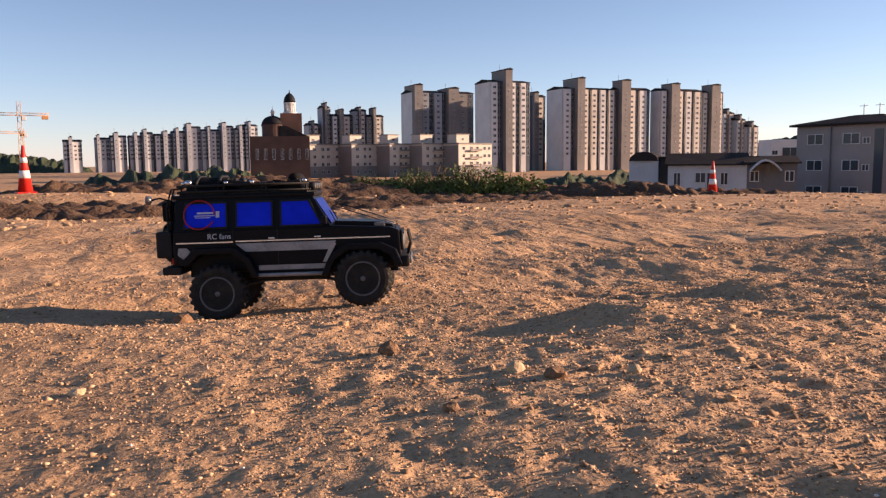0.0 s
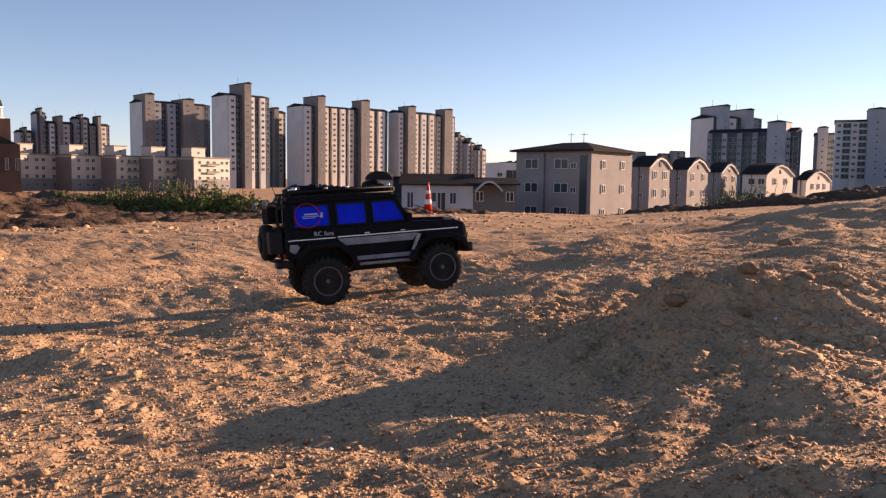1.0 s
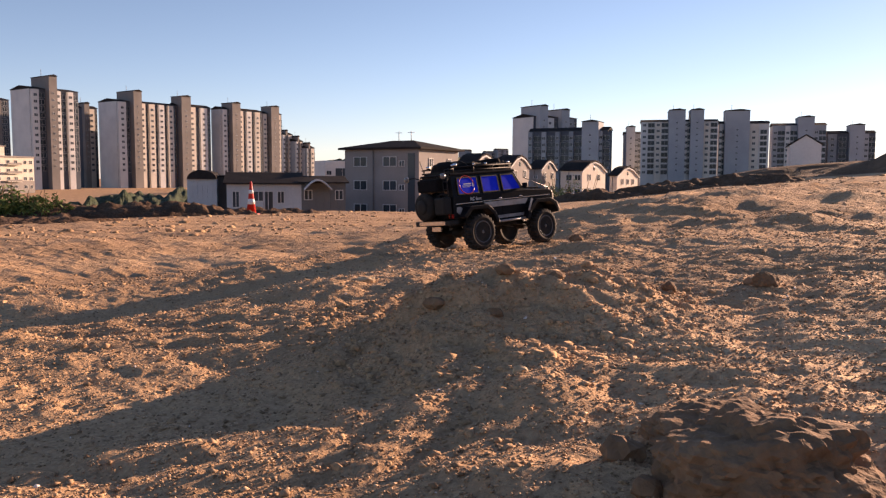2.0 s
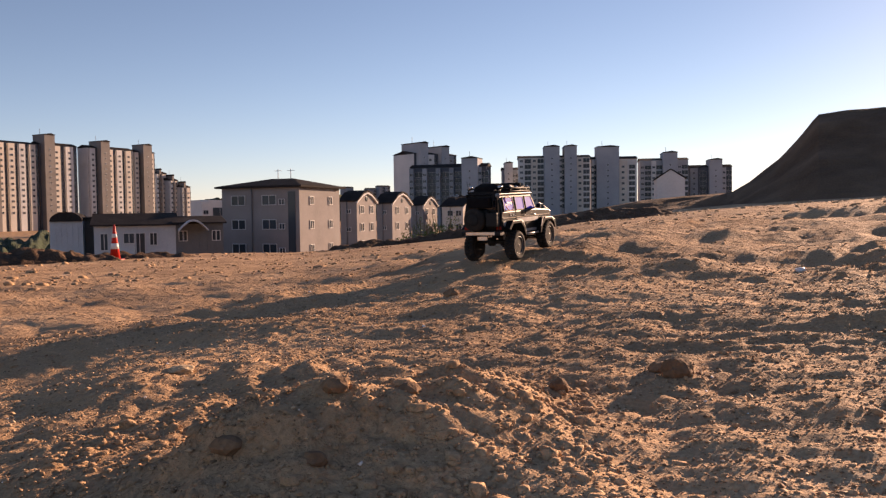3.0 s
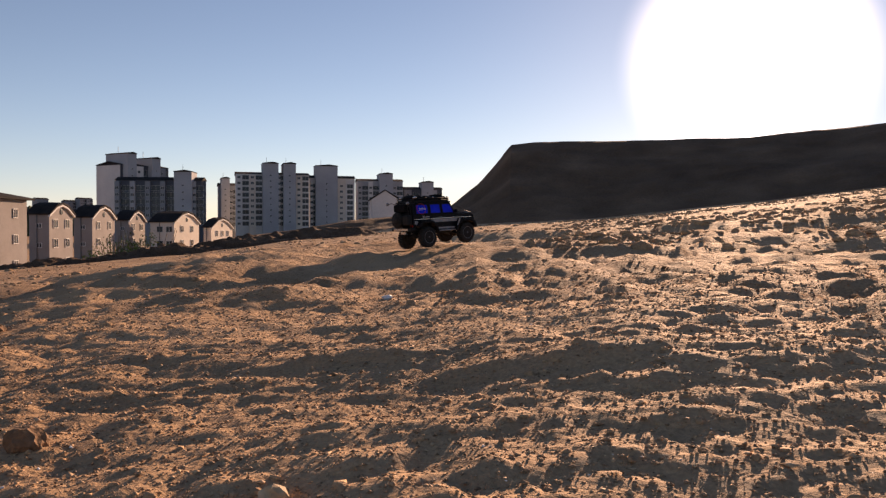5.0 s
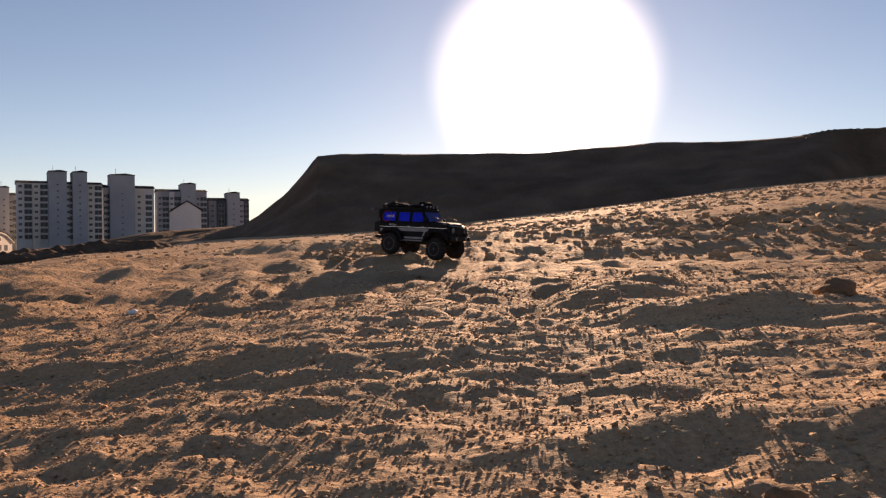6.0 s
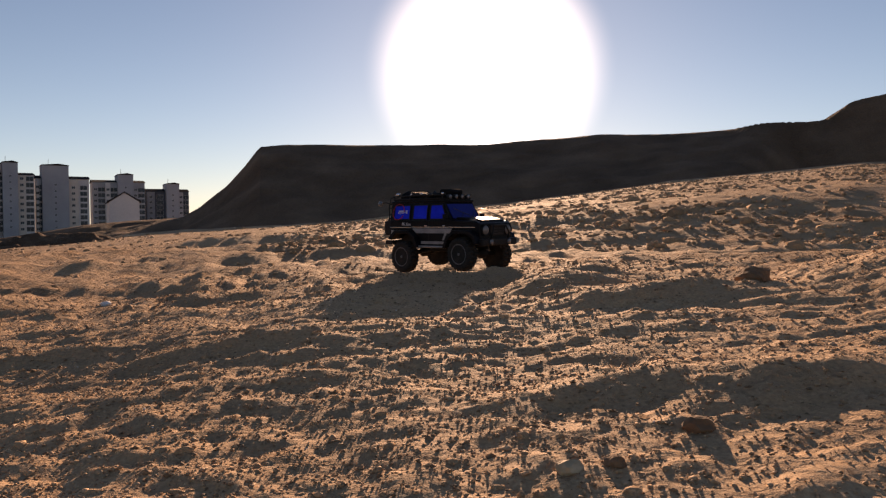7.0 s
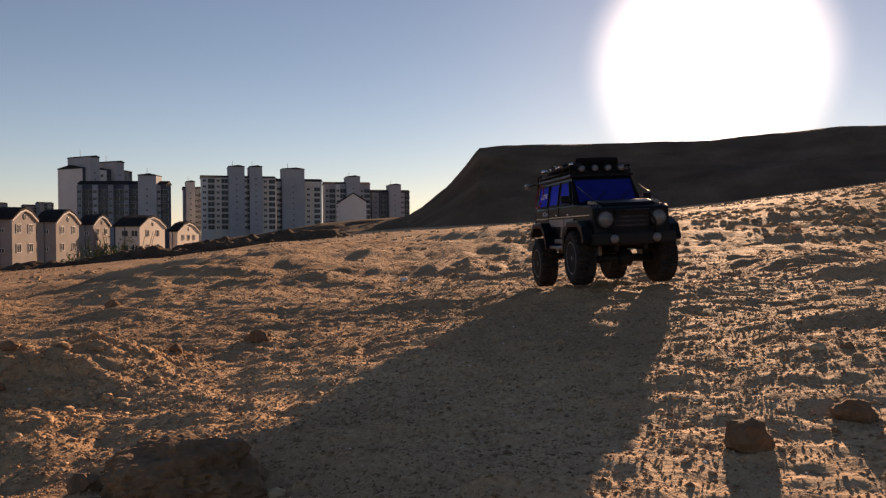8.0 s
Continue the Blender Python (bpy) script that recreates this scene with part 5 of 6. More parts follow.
def make_car():
    car = thing("model_car", "black radio-controlled off-road model car with blue windows", "model car")
    # lower shell with its wheel openings
    bm = bmesh.new()
    prism(bm, [(-0.262, 0.120), (-0.264, 0.160), (-0.260, 0.197), (0.095, 0.199), (0.224, 0.192), (0.246, 0.184), (0.250, 0.115), (0.236, 0.104), (0.224, 0.130), (0.196, 0.144),
               (0.130, 0.144), (0.100, 0.122), (0.088, 0.092), (-0.086, 0.092), (-0.099, 0.120), (-0.127, 0.144), (-0.198, 0.144), (-0.226, 0.122)], -0.091, 0.091, "y")
    soften(bm, 0.004)
    body = part("body", bm, CARBLACK, car)
    # cabin
    bm = bmesh.new()
    lo = [(-0.259, -0.089), (0.093, -0.089), (0.093, 0.089), (-0.259, 0.089)]
    hi = [(-0.254, -0.077), (0.052, -0.077), (0.052, 0.077), (-0.254, 0.077)]
    a = [bm.verts.new((x, y, 0.196)) for x, y in lo]
    b = [bm.verts.new((x, y, 0.268)) for x, y in hi]
    bm.faces.new(a[::-1]), bm.faces.new(b)
    for i in range(4):
        bm.faces.new((a[i], a[(i + 1) % 4], b[(i + 1) % 4], b[i]))
    soften(bm, 0.004)
    cabin = part("cabin", bm, CARBLACK, car)
    bm = bmesh.new()
    box(bm, -0.260, 0.058, -0.082, 0.082, 0.267, 0.276, bevel=0.003)
    part("roof", bm, CARBLACK, car)
    bm = bmesh.new()
    prism(bm, [(0.096, 0.198), (0.226, 0.191), (0.236, 0.186), (0.230, 0.196), (0.200, 0.203), (0.100, 0.208)], -0.062, 0.062, "y")
    soften(bm, 0.002)
    hood = part("hood", bm, CARBLACK, car)
    # windows
    for side in (-1, 1):
        for shape in ([(-0.233, 0.204), (-0.142, 0.204), (-0.142, 0.256), (-0.230, 0.256)], [(-0.117, 0.204), (-0.040, 0.204), (-0.040, 0.256), (-0.116, 0.256)], [(-0.017, 0.204), (0.070, 0.204), (0.042, 0.256), (-0.017, 0.256)]):
            bm = bmesh.new()
            slab_on_side(bm, shape, side, 0.0015, 0.003)
            pane = part("side_window", bm, BLUE_FILM, car, "deep blue side window")
            (x0, z0), (x1, _), (x2, z1), (x3, _) = shape
            bm = bmesh.new()
            ring = [(x0 - 0.004, z0 - 0.004), (x1 + 0.004, z0 - 0.004), (x2 + 0.004, z1 + 0.004), (x3 - 0.004, z1 + 0.004)]
            for i in range(4):
                j = (i + 1) % 4
                slab_on_side(bm, [ring[i], ring[j], shape[j], shape[i]], side, 0.0028, 0.004)
            part("window_seal", bm, PLASTIC, pane)
        # print on the rear window and beside it, lettering and a plain sign in bars
        for x0, x1, z0, z1 in ((-0.206, -0.170, 0.2335, 0.2375), (-0.212, -0.166, 0.2285, 0.2305), (-0.164, -0.156, 0.225, 0.239), (-0.210, -0.176, 0.2245, 0.2260)):
            bm = bmesh.new()
            slab_on_side(bm, [(x0, z0), (x1, z0), (x1, z1), (x0, z1)], side, 0.0022, 0.001)
            part("print_bar", bm, WHITE_INK, car)
        # trim line, silver foils, handles
        bm = bmesh.new()
        y0, y1 = sorted((side * 0.0895, side * 0.0935))
        box(bm, -0.255, -0.128, y0, y1, 0.1675, 0.1705)
        box(bm, -0.122, 0.226, y0, y1, 0.1685, 0.1715)
        part("trim_line", bm, CHROME, car, "thin bright trim line along the doors")
        bm = bmesh.new()
        prism(bm, [(-0.100, 0.146), (0.090, 0.146), (0.104, 0.165), (-0.122, 0.165)], *sorted((side * 0.090, side * 0.0935)), "y")
        part("side_stripe", bm, SILVER, car, "silver foil stripe on the doors")
        bm = bmesh.new()
        box(bm, -0.072, 0.086, *sorted((side * 0.090, side * 0.0935)), 0.103, 0.114)
        part("sill_stripe", bm, SILVER, car, "silver foil stripe above the sill")
        bm = bmesh.new()
        tube(bm, [(-0.085, side * 0.088, 0.094), (-0.078, side * 0.104, 0.093), (0.078, side * 0.104, 0.093), (0.086, side * 0.088, 0.094)], 0.0045, 8)
        part("side_step", bm, SILVER, car)
        for hx in (-0.035, 0.068):
            bm = bmesh.new()
            box(bm, hx - 0.013, hx + 0.002, *sorted((side * 0.091, side * 0.0965)), 0.1735, 0.1775, bevel=0.001)
            part("door_handle", bm, CHROME, car)
        for gx in (-0.128, -0.028):
            bm = bmesh.new()
            box(bm, gx - 0.0008, gx + 0.0008, *sorted((side * 0.090, side * 0.0922)), 0.10, 0.196)
            part("door_gap", bm, PLASTIC, car)
        # wheel-arch flares
        for inner, outer in (([(0.086, 0.088), (0.099, 0.121), (0.131, 0.144), (0.198, 0.144), (0.225, 0.130), (0.237, 0.104)], [(0.070, 0.090), (0.088, 0.132), (0.126, 0.158), (0.206, 0.158), (0.239, 0.142), (0.252, 0.108)]),
                             ([(-0.228, 0.118), (-0.200, 0.144), (-0.128, 0.144), (-0.099, 0.121), (-0.084, 0.088)], [(-0.246, 0.124), (-0.208, 0.158), (-0.122, 0.158), (-0.088, 0.132), (-0.070, 0.090)])):
            bm = bmesh.new()
            prism(bm, inner + outer[::-1], *sorted((side * 0.089, side * 0.117)), "y")
            soften(bm, 0.0025, 2, 40)
            part("wheel_arch", bm, CARBLACK, car)
        bm = bmesh.new()
        prism(bm, [(0.075, 0.120), (0.083, 0.120), (0.106, 0.160), (0.096, 0.165)], *sorted((side * 0.1175, side * 0.1190)), "y")
        part("arch_foil", bm, SILVER, car)
        bm = bmesh.new()
        prism(bm, [(-0.252, 0.142), (-0.238, 0.132), (-0.224, 0.150), (-0.232, 0.158), (-0.250, 0.158)], *sorted((side * 0.0915, side * 0.0932)), "y")
        part("rear_foil", bm, SILVER, car)
        # mirror
        bm = bmesh.new()
        box(bm, 0.074, 0.086, *sorted((side * 0.096, side * 0.116)), 0.203, 0.222, bevel=0.003)
        box(bm, 0.077, 0.083, *sorted((side * 0.088, side * 0.098)), 0.205, 0.210)
        part("wing_mirror", bm, CARBLACK, car)
        # front lamp with its ring, indicator on the wing, tail lamp
        bm = bmesh.new()
        lathe(bm, [(0.019, 0.244), (0.019, 0.253), (0.012, 0.257), (0.003, 0.258)], 20, "x", at=(0, side * 0.063, 0.158))
        lamp = part("headlight", bm, LAMP_GLASS, car)
        bm = bmesh.new()
        lathe(bm, [(0.0195, 0.246), (0.0225, 0.250), (0.0225, 0.255), (0.0195, 0.255)], 20, "x", closed=False, at=(0, side * 0.063, 0.158))
        part("lamp_ring", bm, PLASTIC, lamp)
        bm = bmesh.new()
        box(bm, 0.190, 0.214, *sorted((side * 0.068, side * 0.084)), 0.193, 0.202, bevel=0.002)
        part("indicator", bm, LAMP_GLASS, car)
        bm = bmesh.new()
        box(bm, -0.268, -0.262, *sorted((side * 0.066, side * 0.088)), 0.122, 0.136, bevel=0.001)
        part("tail_light", bm, TAIL_RED, car)
        # guard wire from the bonnet's nose to the roof
        bm = bmesh.new()
        tube(bm, [(0.238, side * 0.076, 0.196), (0.15, side * 0.078, 0.226), (0.100, side * 0.079, 0.243)], 0.0013, 5)
        tube(bm, [(0.238, side * 0.076, 0.186), (0.238, side * 0.076, 0.197)], 0.0018, 5)
        part("guard_wire", bm, GUNMETAL, car)
    # screens
    bm = bmesh.new()
    prism(bm, [(0.0905, 0.204), (0.0940, 0.204), (0.0585, 0.260), (0.0550, 0.260)], -0.072, 0.072, "y")
    part("windscreen", bm, SCREEN_FILM, car, "deep blue windscreen")
    for wy in (-0.03, 0.03):
        bm = bmesh.new()
        tube(bm, [(0.098, wy, 0.206), (0.082, wy + 0.03, 0.230)], 0.0012, 5)
        part("wiper", bm, PLASTIC, car)
    bm = bmesh.new()
    box(bm, -0.262, -0.256, -0.066, 0.066, 0.206, 0.254, bevel=0.002)
    part("rear_window", bm, SMOKED, car)
    # grille and bumpers
    bm = bmesh.new()
    box(bm, 0.246, 0.254, -0.040, 0.040, 0.136, 0.180, bevel=0.002)
    grille = part("grille", bm, PLASTIC, car)
    for k in range(4):
        bm = bmesh.new()
        box(bm, 0.253, 0.256, -0.036, 0.036, 0.141 + 0.010 * k, 0.145 + 0.010 * k)
        part("grille_bar", bm, GUNMETAL, grille)
    bm = bmesh.new()
    box(bm, 0.238, 0.268, -0.098, 0.098, 0.100, 0.126, bevel=0.005)
    bumper = part("front_bumper", bm, PLASTIC, car)
    for by in (-0.05, 0.05):
        bm = bmesh.new()
        lathe(bm, [(0.010, 0.266), (0.010, 0.272), (0.004, 0.274)], 14, "x", at=(0, by, 0.113))
        part("fog_lamp", bm, LAMP_GLASS, bumper)
    bm = bmesh.new()
    tube(bm, [(0.262, -0.05, 0.120), (0.272, -0.046, 0.150), (0.266, -0.035, 0.176), (0.266, 0.035, 0.176), (0.272, 0.046, 0.150), (0.262, 0.05, 0.120)], 0.0035, 8)
    part("bull_bar", bm, PLASTIC, car)
    bm = bmesh.new()
    box(bm, -0.288, -0.246, -0.094, 0.094, 0.098, 0.116, bevel=0.004)
    rear = part("rear_bumper", bm, PLASTIC, car)
    bm = bmesh.new()
    box(bm, -0.2905, -0.288, -0.070, 0.070, 0.101, 0.114)
    part("bumper_plate", bm, CHROME, rear, "bright metal plate on the rear bumper")
    bm = bmesh.new()
    box(bm, -0.272, -0.264, -0.024, 0.024, 0.078, 0.094)
    part("number_plate", bm, CHROME, rear)
    # tailgate load: spare wheel and tool frame
    bm = bmesh.new()
    lathe(bm, [(0.026, -0.310), (0.043, -0.308), (0.049, -0.302), (0.049, -0.282), (0.043, -0.272), (0.018, -0.270)], 30, "x", at=(0, 0.022, 0.166))
    spare = part("spare_wheel", bm, RUBBER, car, "spare wheel with a black cover")
    bm = bmesh.new()
    lathe(bm, [(0.026, -0.3125), (0.024, -0.314), (0.010, -0.3145)], 24, "x", at=(0, 0.022, 0.166))
    part("cover", bm, PLASTIC, spare)
    bm = bmesh.new()
    box(bm, -0.272, -0.258, -0.030, 0.030, 0.150, 0.205)
    part("spare_holder", bm, PLASTIC, car)
    bm = bmesh.new()
    box(bm, -0.302, -0.266, -0.086, -0.034, 0.136, 0.196, bevel=0.006)
    can = part("jerry_can", bm, PLASTIC, car, "black plastic jerry can on the tailgate")
    bm = bmesh.new()
    tube(bm, [(-0.284, -0.078, 0.194), (-0.284, -0.072, 0.206), (-0.284, -0.048, 0.206), (-0.284, -0.042, 0.194)], 0.0026, 6)
    part("can_handle", bm, PLASTIC, can)
    bm = bmesh.new()
    box(bm, -0.296, -0.264, -0.050, 0.058, 0.216, 0.262, bevel=0.009)
    part("tool_bag", bm, CANVAS, car, "black canvas tool bag on the tailgate")
    for ly in (-0.086, 0.086):
        bm = bmesh.new()
        tube(bm, [(-0.262, ly * 0.8, 0.262), (-0.286, ly, 0.272), (-0.302, ly * 1.15, 0.268)], 0.0022, 6)
        arm = part("lamp_arm", bm, PLASTIC, car)
        bm = bmesh.new()
        lathe(bm, [(0.004, -0.300), (0.010, -0.304), (0.010, -0.312), (0.004, -0.314)], 12, "x", at=(0, ly * 1.15, 0.268))
        part("rear_lamp", bm, LAMP_GLASS, arm)
    for ly in (-0.080, -0.058):
        bm = bmesh.new()
        tube(bm, [(-0.270, ly, 0.122), (-0.275, ly, 0.25), (-0.262, ly, 0.290), (-0.24, ly, 0.292)], 0.0022, 6)
        part("ladder_rail", bm, PLASTIC, car)
    for k in range(5):
        bm = bmesh.new()
        tube(bm, [(-0.273, -0.080, 0.145 + 0.026 * k), (-0.273, -0.058, 0.145 + 0.026 * k)], 0.0018, 5)
        part("ladder_rung", bm, PLASTIC, car)
    # roof rack, its load and lamps
    rack = new("roof_rack")
    rack.parent = car
    for y in (-0.078, 0.078):
        for z in (0.283, 0.296):
            bm = bmesh.new()
            tube(bm, [(-0.250, y, z), (-0.10, y, z + 0.001), (0.046, y, z)], 0.0026, 6)
            part("rail", bm, PLASTIC, rack)
        for x in (-0.24, -0.145, -0.05, 0.04):
            bm = bmesh.new()
            tube(bm, [(x, y, 0.274), (x, y, 0.298)], 0.0022, 5)
            part("post", bm, PLASTIC, rack)
    for k in range(9):
        bm = bmesh.new()
        box(bm, -0.248 + 0.036 * k, -0.240 + 0.036 * k, -0.077, 0.077, 0.281, 0.2845)
        part("slat", bm, PLASTIC, rack)
    bm = bmesh.new()
    box(bm, -0.246, 0.042, -0.074, 0.074, 0.2755, 0.2808, bevel=0.001)
    part("tray", bm, PLASTIC, rack)
    bm = bmesh.new()
    box(bm, -0.118, -0.020, 0.012, 0.070, 0.2850, 0.3020, bevel=0.006)
    part("tool_box", bm, CANVAS, rack)
    bm = bmesh.new()
    box(bm, -0.012, 0.030, -0.066, 0.060, 0.2850, 0.2980, bevel=0.005)
    part("awning_roll", bm, CANVAS, rack)
    bm = bmesh.new()
    bmesh.ops.create_uvsphere(bm, u_segments=28, v_segments=14, radius=1.0)
    for v in bm.verts:
        x, y, z = v.co
        k = 1 + 0.14 * noise.noise(Vector((x * 2.2, y * 2.2, z * 2.2 + 3)))
        v.co = (-0.185 + 0.060 * k * math.copysign(abs(x) ** 0.7, x), 0.062 * k * math.copysign(abs(y) ** 0.6, y), 0.2845 + max(0.0, 0.031 * k * math.copysign(abs(z) ** 0.7, z) * (1.0 - 0.22 * x)))
    for f in bm.faces:
        f.smooth = True
    part("luggage_bag", bm, CANVAS, rack, "bulging black canvas bag strapped on the rack")
    for sx in (-0.21, -0.16):
        bm = bmesh.new()
        tube(bm, [(sx, -0.066, 0.286), (sx, -0.060, 0.304), (sx, -0.03, 0.317), (sx, 0.03, 0.317), (sx, 0.060, 0.304), (sx, 0.066, 0.286)], 0.003, 5)
        part("strap", bm, PLASTIC, rack)
    for bx, by, bz, ang in ((-0.105, -0.060, 0.301, 8), (-0.020, -0.058, 0.297, -6)):
        bm = bmesh.new()
        box(bm, -0.045, 0.045, -0.014, 0.014, -0.004, 0.004, bevel=0.002)
        for k in range(5):
            box(bm, -0.038 + 0.018 * k, -0.033 + 0.018 * k, -0.012, 0.012, 0.004, 0.007)
        part("recovery_board", bm, PLASTIC, rack, "black ribbed recovery board", pose(bx, by, bz, 0, ang, 4))
    bm = bmesh.new()
    lathe(bm, [(0.004, -0.056), (0.012, -0.053), (0.013, 0.0), (0.012, 0.053), (0.004, 0.056)], 14, "y", at=(0.008, 0.004, 0.308))
    part("blanket_roll", bm, CANVAS, rack)
    bm = bmesh.new()
    lathe(bm, [(0.010, 0.285), (0.010, 0.310), (0.004, 0.314), (0.004, 0.319)], 12, "z", at=(-0.128, 0.045, 0))
    part("gas_bottle", bm, GUNMETAL, rack)
    for bx, by in ((-0.236, -0.070), (-0.140, -0.074), (-0.082, -0.075), (0.036, -0.072)):
        bm = bmesh.new()
        lathe(bm, [(0.002, 0.298), (0.0055, 0.300), (0.0055, 0.305), (0.002, 0.307)], 10, "z", at=(bx, by, 0))
        part("buckle", bm, CHROME, rack)
    for jy in (-0.045, -0.015):
        bm = bmesh.new()
        box(bm, -0.112, -0.062, jy - 0.012, jy + 0.012, 0.285, 0.303, bevel=0.004)
        part("fuel_can", bm, PLASTIC, rack)
    bm = bmesh.new()
    tube(bm, [(-0.05 + 0.02 * math.cos(0.5 * k), 0.03 + 0.02 * math.sin(0.5 * k), 0.287 + 0.0006 * k) for k in range(30)], 0.003, 5)
    part("rope_coil", bm, CANVAS, rack)
    for k in range(4):
        bm = bmesh.new()
        lathe(bm, [(0.009, 0.044), (0.0105, 0.050), (0.0105, 0.056), (0.004, 0.058)], 14, "x", at=(0, -0.051 + 0.034 * k, 0.289))
        lampbody = part("roof_lamp", bm, PLASTIC, rack)
        bm = bmesh.new()
        lathe(bm, [(0.0085, 0.0572), (0.005, 0.0592)], 14, "x", at=(0, -0.051 + 0.034 * k, 0.289))
        part("roof_lamp_glass", bm, LAMP_GLASS, rack)
    for y, x in ((-0.072, -0.225), (0.072, -0.225)):
        bm = bmesh.new()
        lathe(bm, [(0.006, 0.298), (0.008, 0.302), (0.008, 0.308), (0.003, 0.310)], 12, "z", at=(x, y, 0))
        part("work_lamp", bm, CHROME, rack)
    # red hose looped over the rear side window
    bm = bmesh.new()
    loop = [(-0.199 + 0.034 * math.cos(2 * math.pi * k / 28), -(0.0955 - 0.008 * math.sin(2 * math.pi * k / 28)), 0.232 + 0.032 * math.sin(2 * math.pi * k / 28)) for k in range(27)]
    tube(bm, loop, 0.0017, 6)
    part("hose_loop", bm, RED_HOSE, car, "red hose looped beside the rear window")
    # antenna and chassis
    bm = bmesh.new()
    tube(bm, [(-0.246, 0.07, 0.276), (-0.262, 0.072, 0.33)], 0.0011, 5)
    part("antenna", bm, PLASTIC, car)
    bm = bmesh.new()
    for y in (-0.035, 0.035):
        box(bm, -0.24, 0.24, y - 0.005, y + 0.005, 0.086, 0.104)
    box(bm, -0.07, 0.08, -0.05, 0.05, 0.072, 0.100, bevel=0.006)
    part("chassis", bm, PLASTIC, car)
    # black blocks added behind the wheels to give the arches their shade
    for x in (-HALF_BASE, HALF_BASE):
        bm = bmesh.new()
        box(bm, x - 0.072, x + 0.072, -0.056, 0.056, 0.096, 0.150, bevel=0.008)
        part("arch_shade_block", bm, PLASTIC, car)
    for x in (-HALF_BASE, HALF_BASE):
        bm = bmesh.new()
        tube(bm, [(x, -0.085, 0.065), (x, -0.03, 0.065), (x, 0.03, 0.065), (x, 0.085, 0.065)], 0.010, 8)
        lathe(bm, [(0.004, -0.022), (0.020, -0.012), (0.020, 0.012), (0.004, 0.022)], 14, "y", at=(x, 0.012, 0.065))
        part("axle", bm, PLASTIC, car)
        for y in (-0.052, 0.052):
            bm = bmesh.new()
            tube(bm, [(x, y, 0.068), (x * 0.9, y * 0.9, 0.125)], 0.0075, 8)
            part("shock_absorber", bm, SILVER, car)
            bm = bmesh.new()
            tube(bm, [(x, y, 0.058), (x * 0.25, y * 0.7, 0.080)], 0.004, 6)
            part("link_rod", bm, GUNMETAL, car)
    # lettering behind the doors
    for side in (-1, 1):
        cu = bpy.data.curves.new("lettering", "FONT")
        cu.body, cu.size, cu.extrude, cu.align_x = "RC fans", 0.017, 0.0004, "CENTER"
        tmp = new("lettering", cu)
        me = bpy.data.meshes.new_from_object(tmp.evaluated_get(bpy.context.evaluated_depsgraph_get()))
        bpy.data.objects.remove(tmp)
        me.materials.append(WHITE_INK)
        place_part("lettering", me, car, "pale lettering on the rear quarter", pose(-0.158, side * 0.0921, 0.1765, 90, 0, 0 if side < 0 else 180))
    made = [make_wheel(car, sx * HALF_BASE, sy) for sx in (-1, 1) for sy in (-1, 1)]
    return car, made


car, wheels = make_car()

# seconds, place, bearing, pitch and roll of the car
CAR_TRACK = [
    (0.0, 0.219, 1.905, 105, 0, 0), (0.5, 0.900, 1.930, 99, 0, 1), (1.0, 1.578, 1.800, 104, -3.5, -3.5), (1.5, 2.265, 1.745, 102, -7.5, -9), (1.7, 2.50, 1.715, 100, -6, -8), (2.2, 3.06, 1.66, 94, -4, -2),
    (2.8, 3.78, 1.72, 88, -0.5, 1), (3.0, 4.02, 1.77, 87, 0, 0), (3.5, 4.58, 1.780, 89, 0, -9.5), (4.0, 5.12, 1.660, 110, -1, -5), (4.5, 5.74, 1.380, 122, 0, 1), (5.0, 6.11, 0.953, 124, -1.5, 0), (5.2, 6.27, 0.743, 130, -1, 0),
    (5.6, 6.42, 0.20, 165, 2, -1), (5.9, 6.05, -0.28, 205, 2, -1), (6.3, 5.02, -0.64, 226, 1, 1), (6.5, 4.70, -0.734, 228, 1, 1), (7.0, 4.10, -0.74, 228, 1, 1), (7.3, 3.70, -0.663, 229, 1, 2),
    (7.5, 3.42, -0.57, 231, 1, 2), (7.7, 3.02, -0.49, 236, 1, 2), (7.8, 2.84, -0.46, 240, 1, 2), (8.0, 2.47, -0.37, 250, 1, 2),
]


def glide(t, column):
    """Smooth value between the rows of the track."""
    ts = [row[0] for row in CAR_TRACK]
    vs = [row[column] for row in CAR_TRACK]
    i = min(max(np.searchsorted(ts, t, "right") - 1, 0), len(ts) - 2)

    def slope(k):
        if k in (0, len(ts) - 1):
            a, b = (0, 1) if k == 0 else (-2, -1)
            return (vs[b] - vs[a]) / (ts[b] - ts[a])
        return (vs[k + 1] - vs[k - 1]) / (ts[k + 1] - ts[k - 1])
    h = ts[i + 1] - ts[i]
    u = (t - ts[i]) / h
    return ((1 + 2 * u) * (1 - u) ** 2 * vs[i] + u * (1 - u) ** 2 * h * slope(i) + u * u * (3 - 2 * u) * vs[i + 1] + u * u * (u - 1) * h * slope(i + 1))


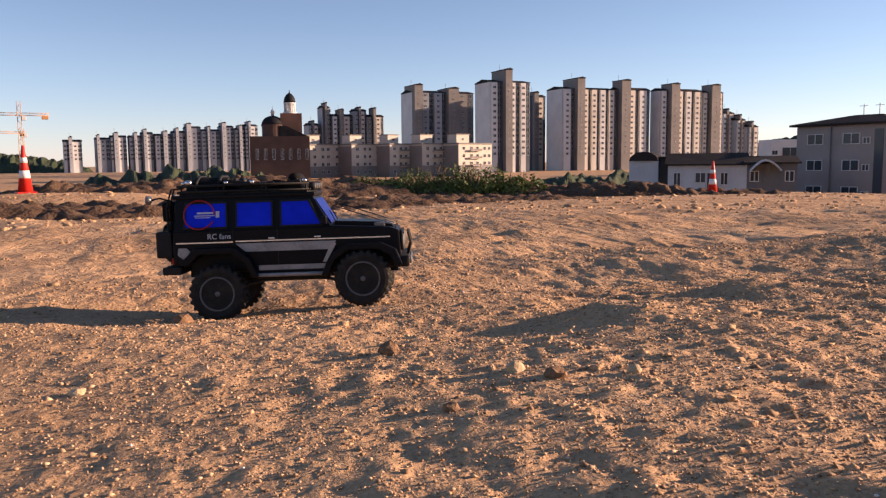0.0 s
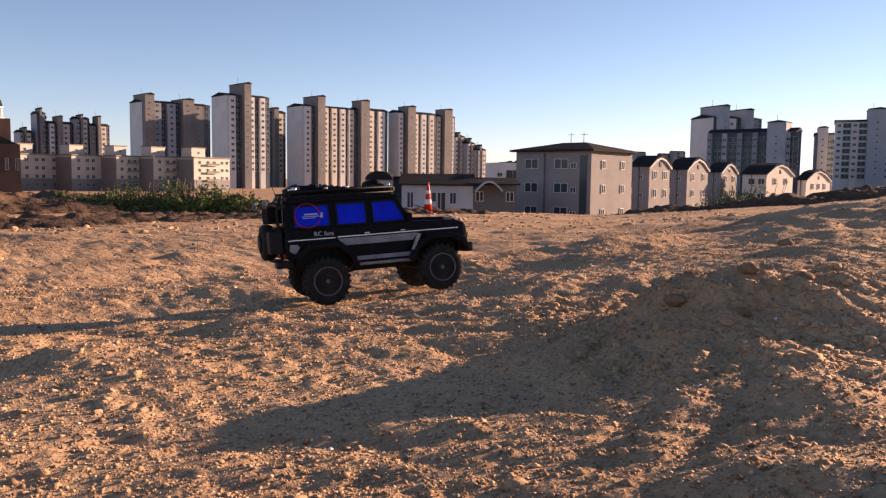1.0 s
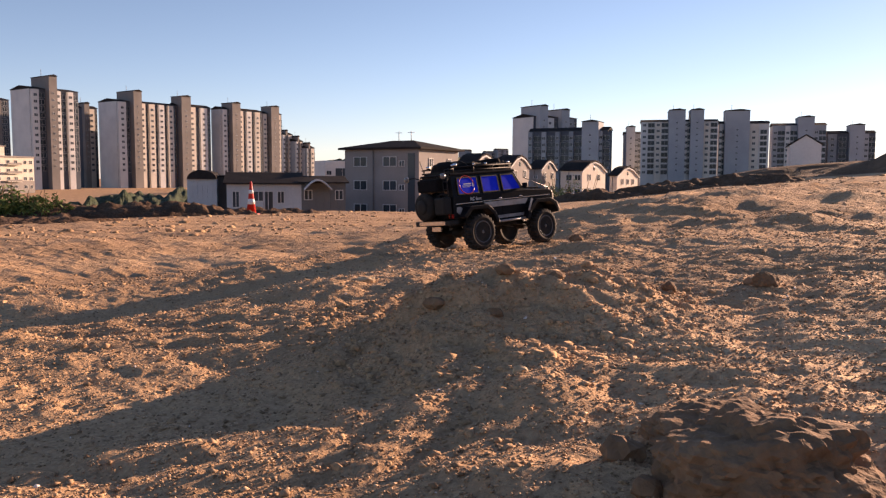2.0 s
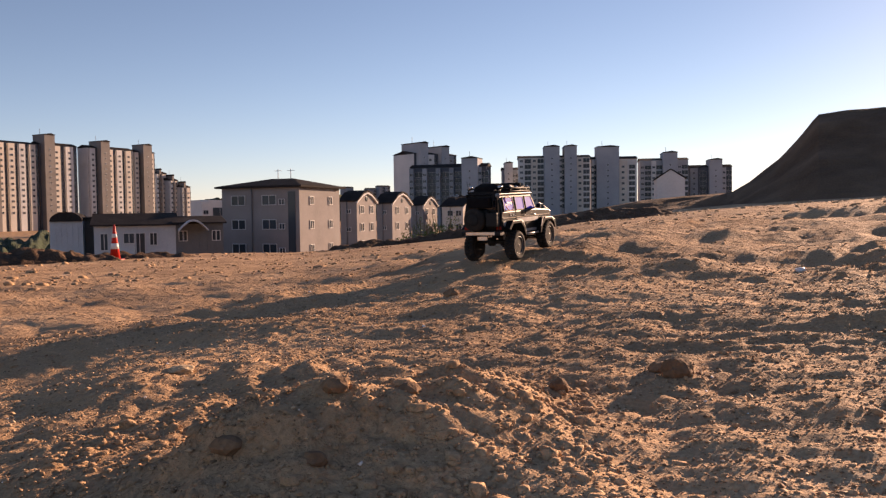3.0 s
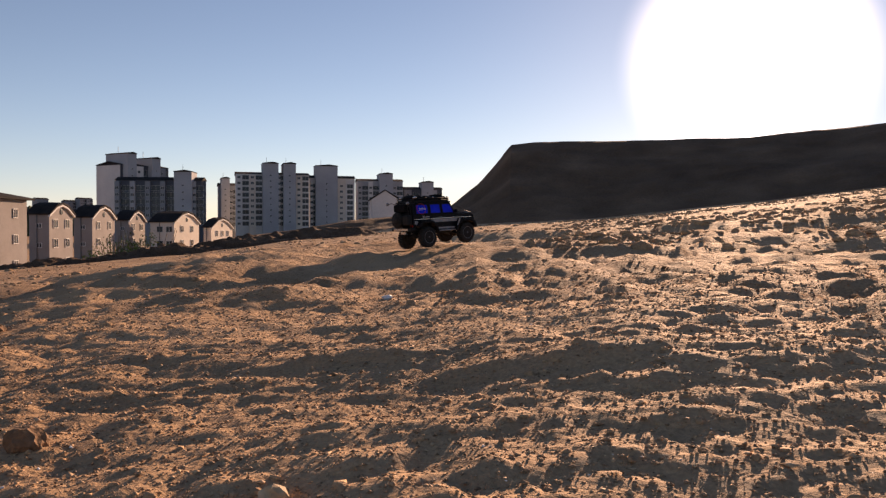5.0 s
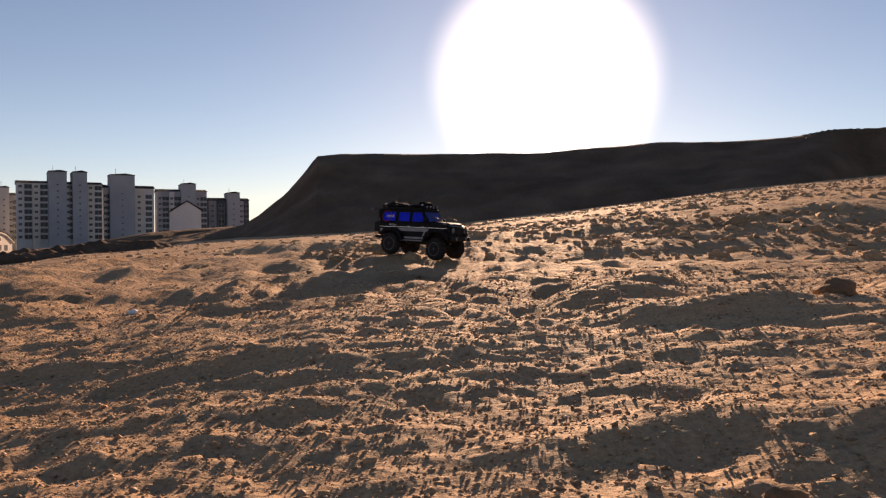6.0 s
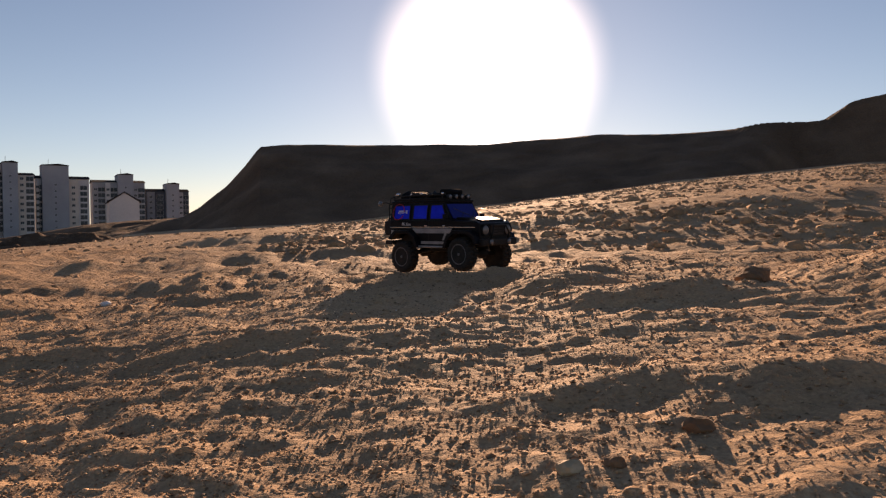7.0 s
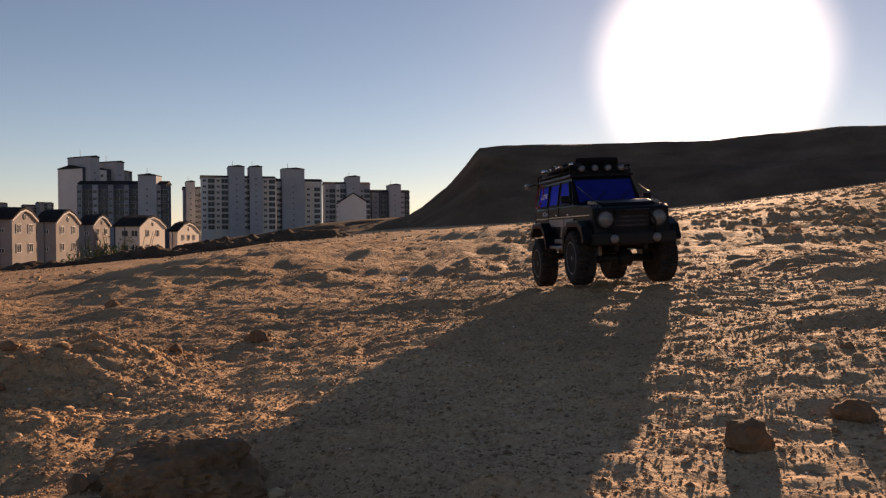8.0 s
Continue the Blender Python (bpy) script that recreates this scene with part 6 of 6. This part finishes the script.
def contact(x, y):
    """Height on which a tyre stands: the highest soil under its tread."""
    return max(float(ground_height(x + dx, y + dy)) for dx in (-0.02, 0.0, 0.02) for dy in (-0.02, 0.0, 0.02)) + 0.004


DROOP = 0.004


def motions():
    """The car over the ground, its wheels rolling, steering and following the soil."""
    rows, turning, run = [], [[] for _ in wheels], 0.0
    last = None
    for k in range(0, 241):
        t = k / 30
        x, y, bear = glide(t, 1), glide(t, 2), glide(t, 3)
        a = radians(90 - bear)
        fwd, left = Vector((math.cos(a), math.sin(a))), Vector((-math.sin(a), math.cos(a)))
        foot = {}
        for sx in (-1, 1):
            for sy in (-1, 1):
                p = Vector((x, y)) + fwd * sx * HALF_BASE + left * sy * HALF_TRACK
                foot[sx, sy] = contact(p.x, p.y)
        mid = sum(foot.values()) / 4
        # the body leans partly with the soil and partly by its own swing on the springs
        pitch = 0.3 * math.atan2((foot[-1, -1] + foot[-1, 1] - foot[1, -1] - foot[1, 1]) / 2, 2 * HALF_BASE) + 0.7 * radians(glide(t, 4))
        roll = 0.25 * math.atan2((foot[-1, 1] + foot[1, 1] - foot[-1, -1] - foot[1, -1]) / 2, 2 * HALF_TRACK) + 0.75 * radians(glide(t, 5))
        if last is not None:
            run += (Vector((x, y)) - last).dot(fwd) / R_WHEEL
        last = Vector((x, y))
        steer = max(-22.0, min(22.0, 8.0 * (bear - glide(min(t + 0.12, 8.0), 3)) / 8))
        m = pose(x, y, mid + DROOP, math.degrees(roll), math.degrees(pitch), math.degrees(a))
        rows.append((t, m))
        inv = m.inverted()
        for n, (sx, sy) in enumerate(((-1, -1), (-1, 1), (1, -1), (1, 1))):
            p = Vector((x, y)) + fwd * sx * HALF_BASE + left * sy * HALF_TRACK
            lift = (inv @ Vector((p.x, p.y, foot[sx, sy]))).z
            lift = max(-0.034, min(0.026, lift + DROOP)) - DROOP
            turning[n].append((t, Matrix.Translation((sx * HALF_BASE, sy * HALF_TRACK, R_WHEEL + lift)) @ Matrix.Rotation(radians(steer) if sx > 0 else 0.0, 4, "Z") @ Matrix.Rotation(run, 4, "Y")))
    walk(car, rows)
    for w, some in zip(wheels, turning):
        walk(w, some)


motions()
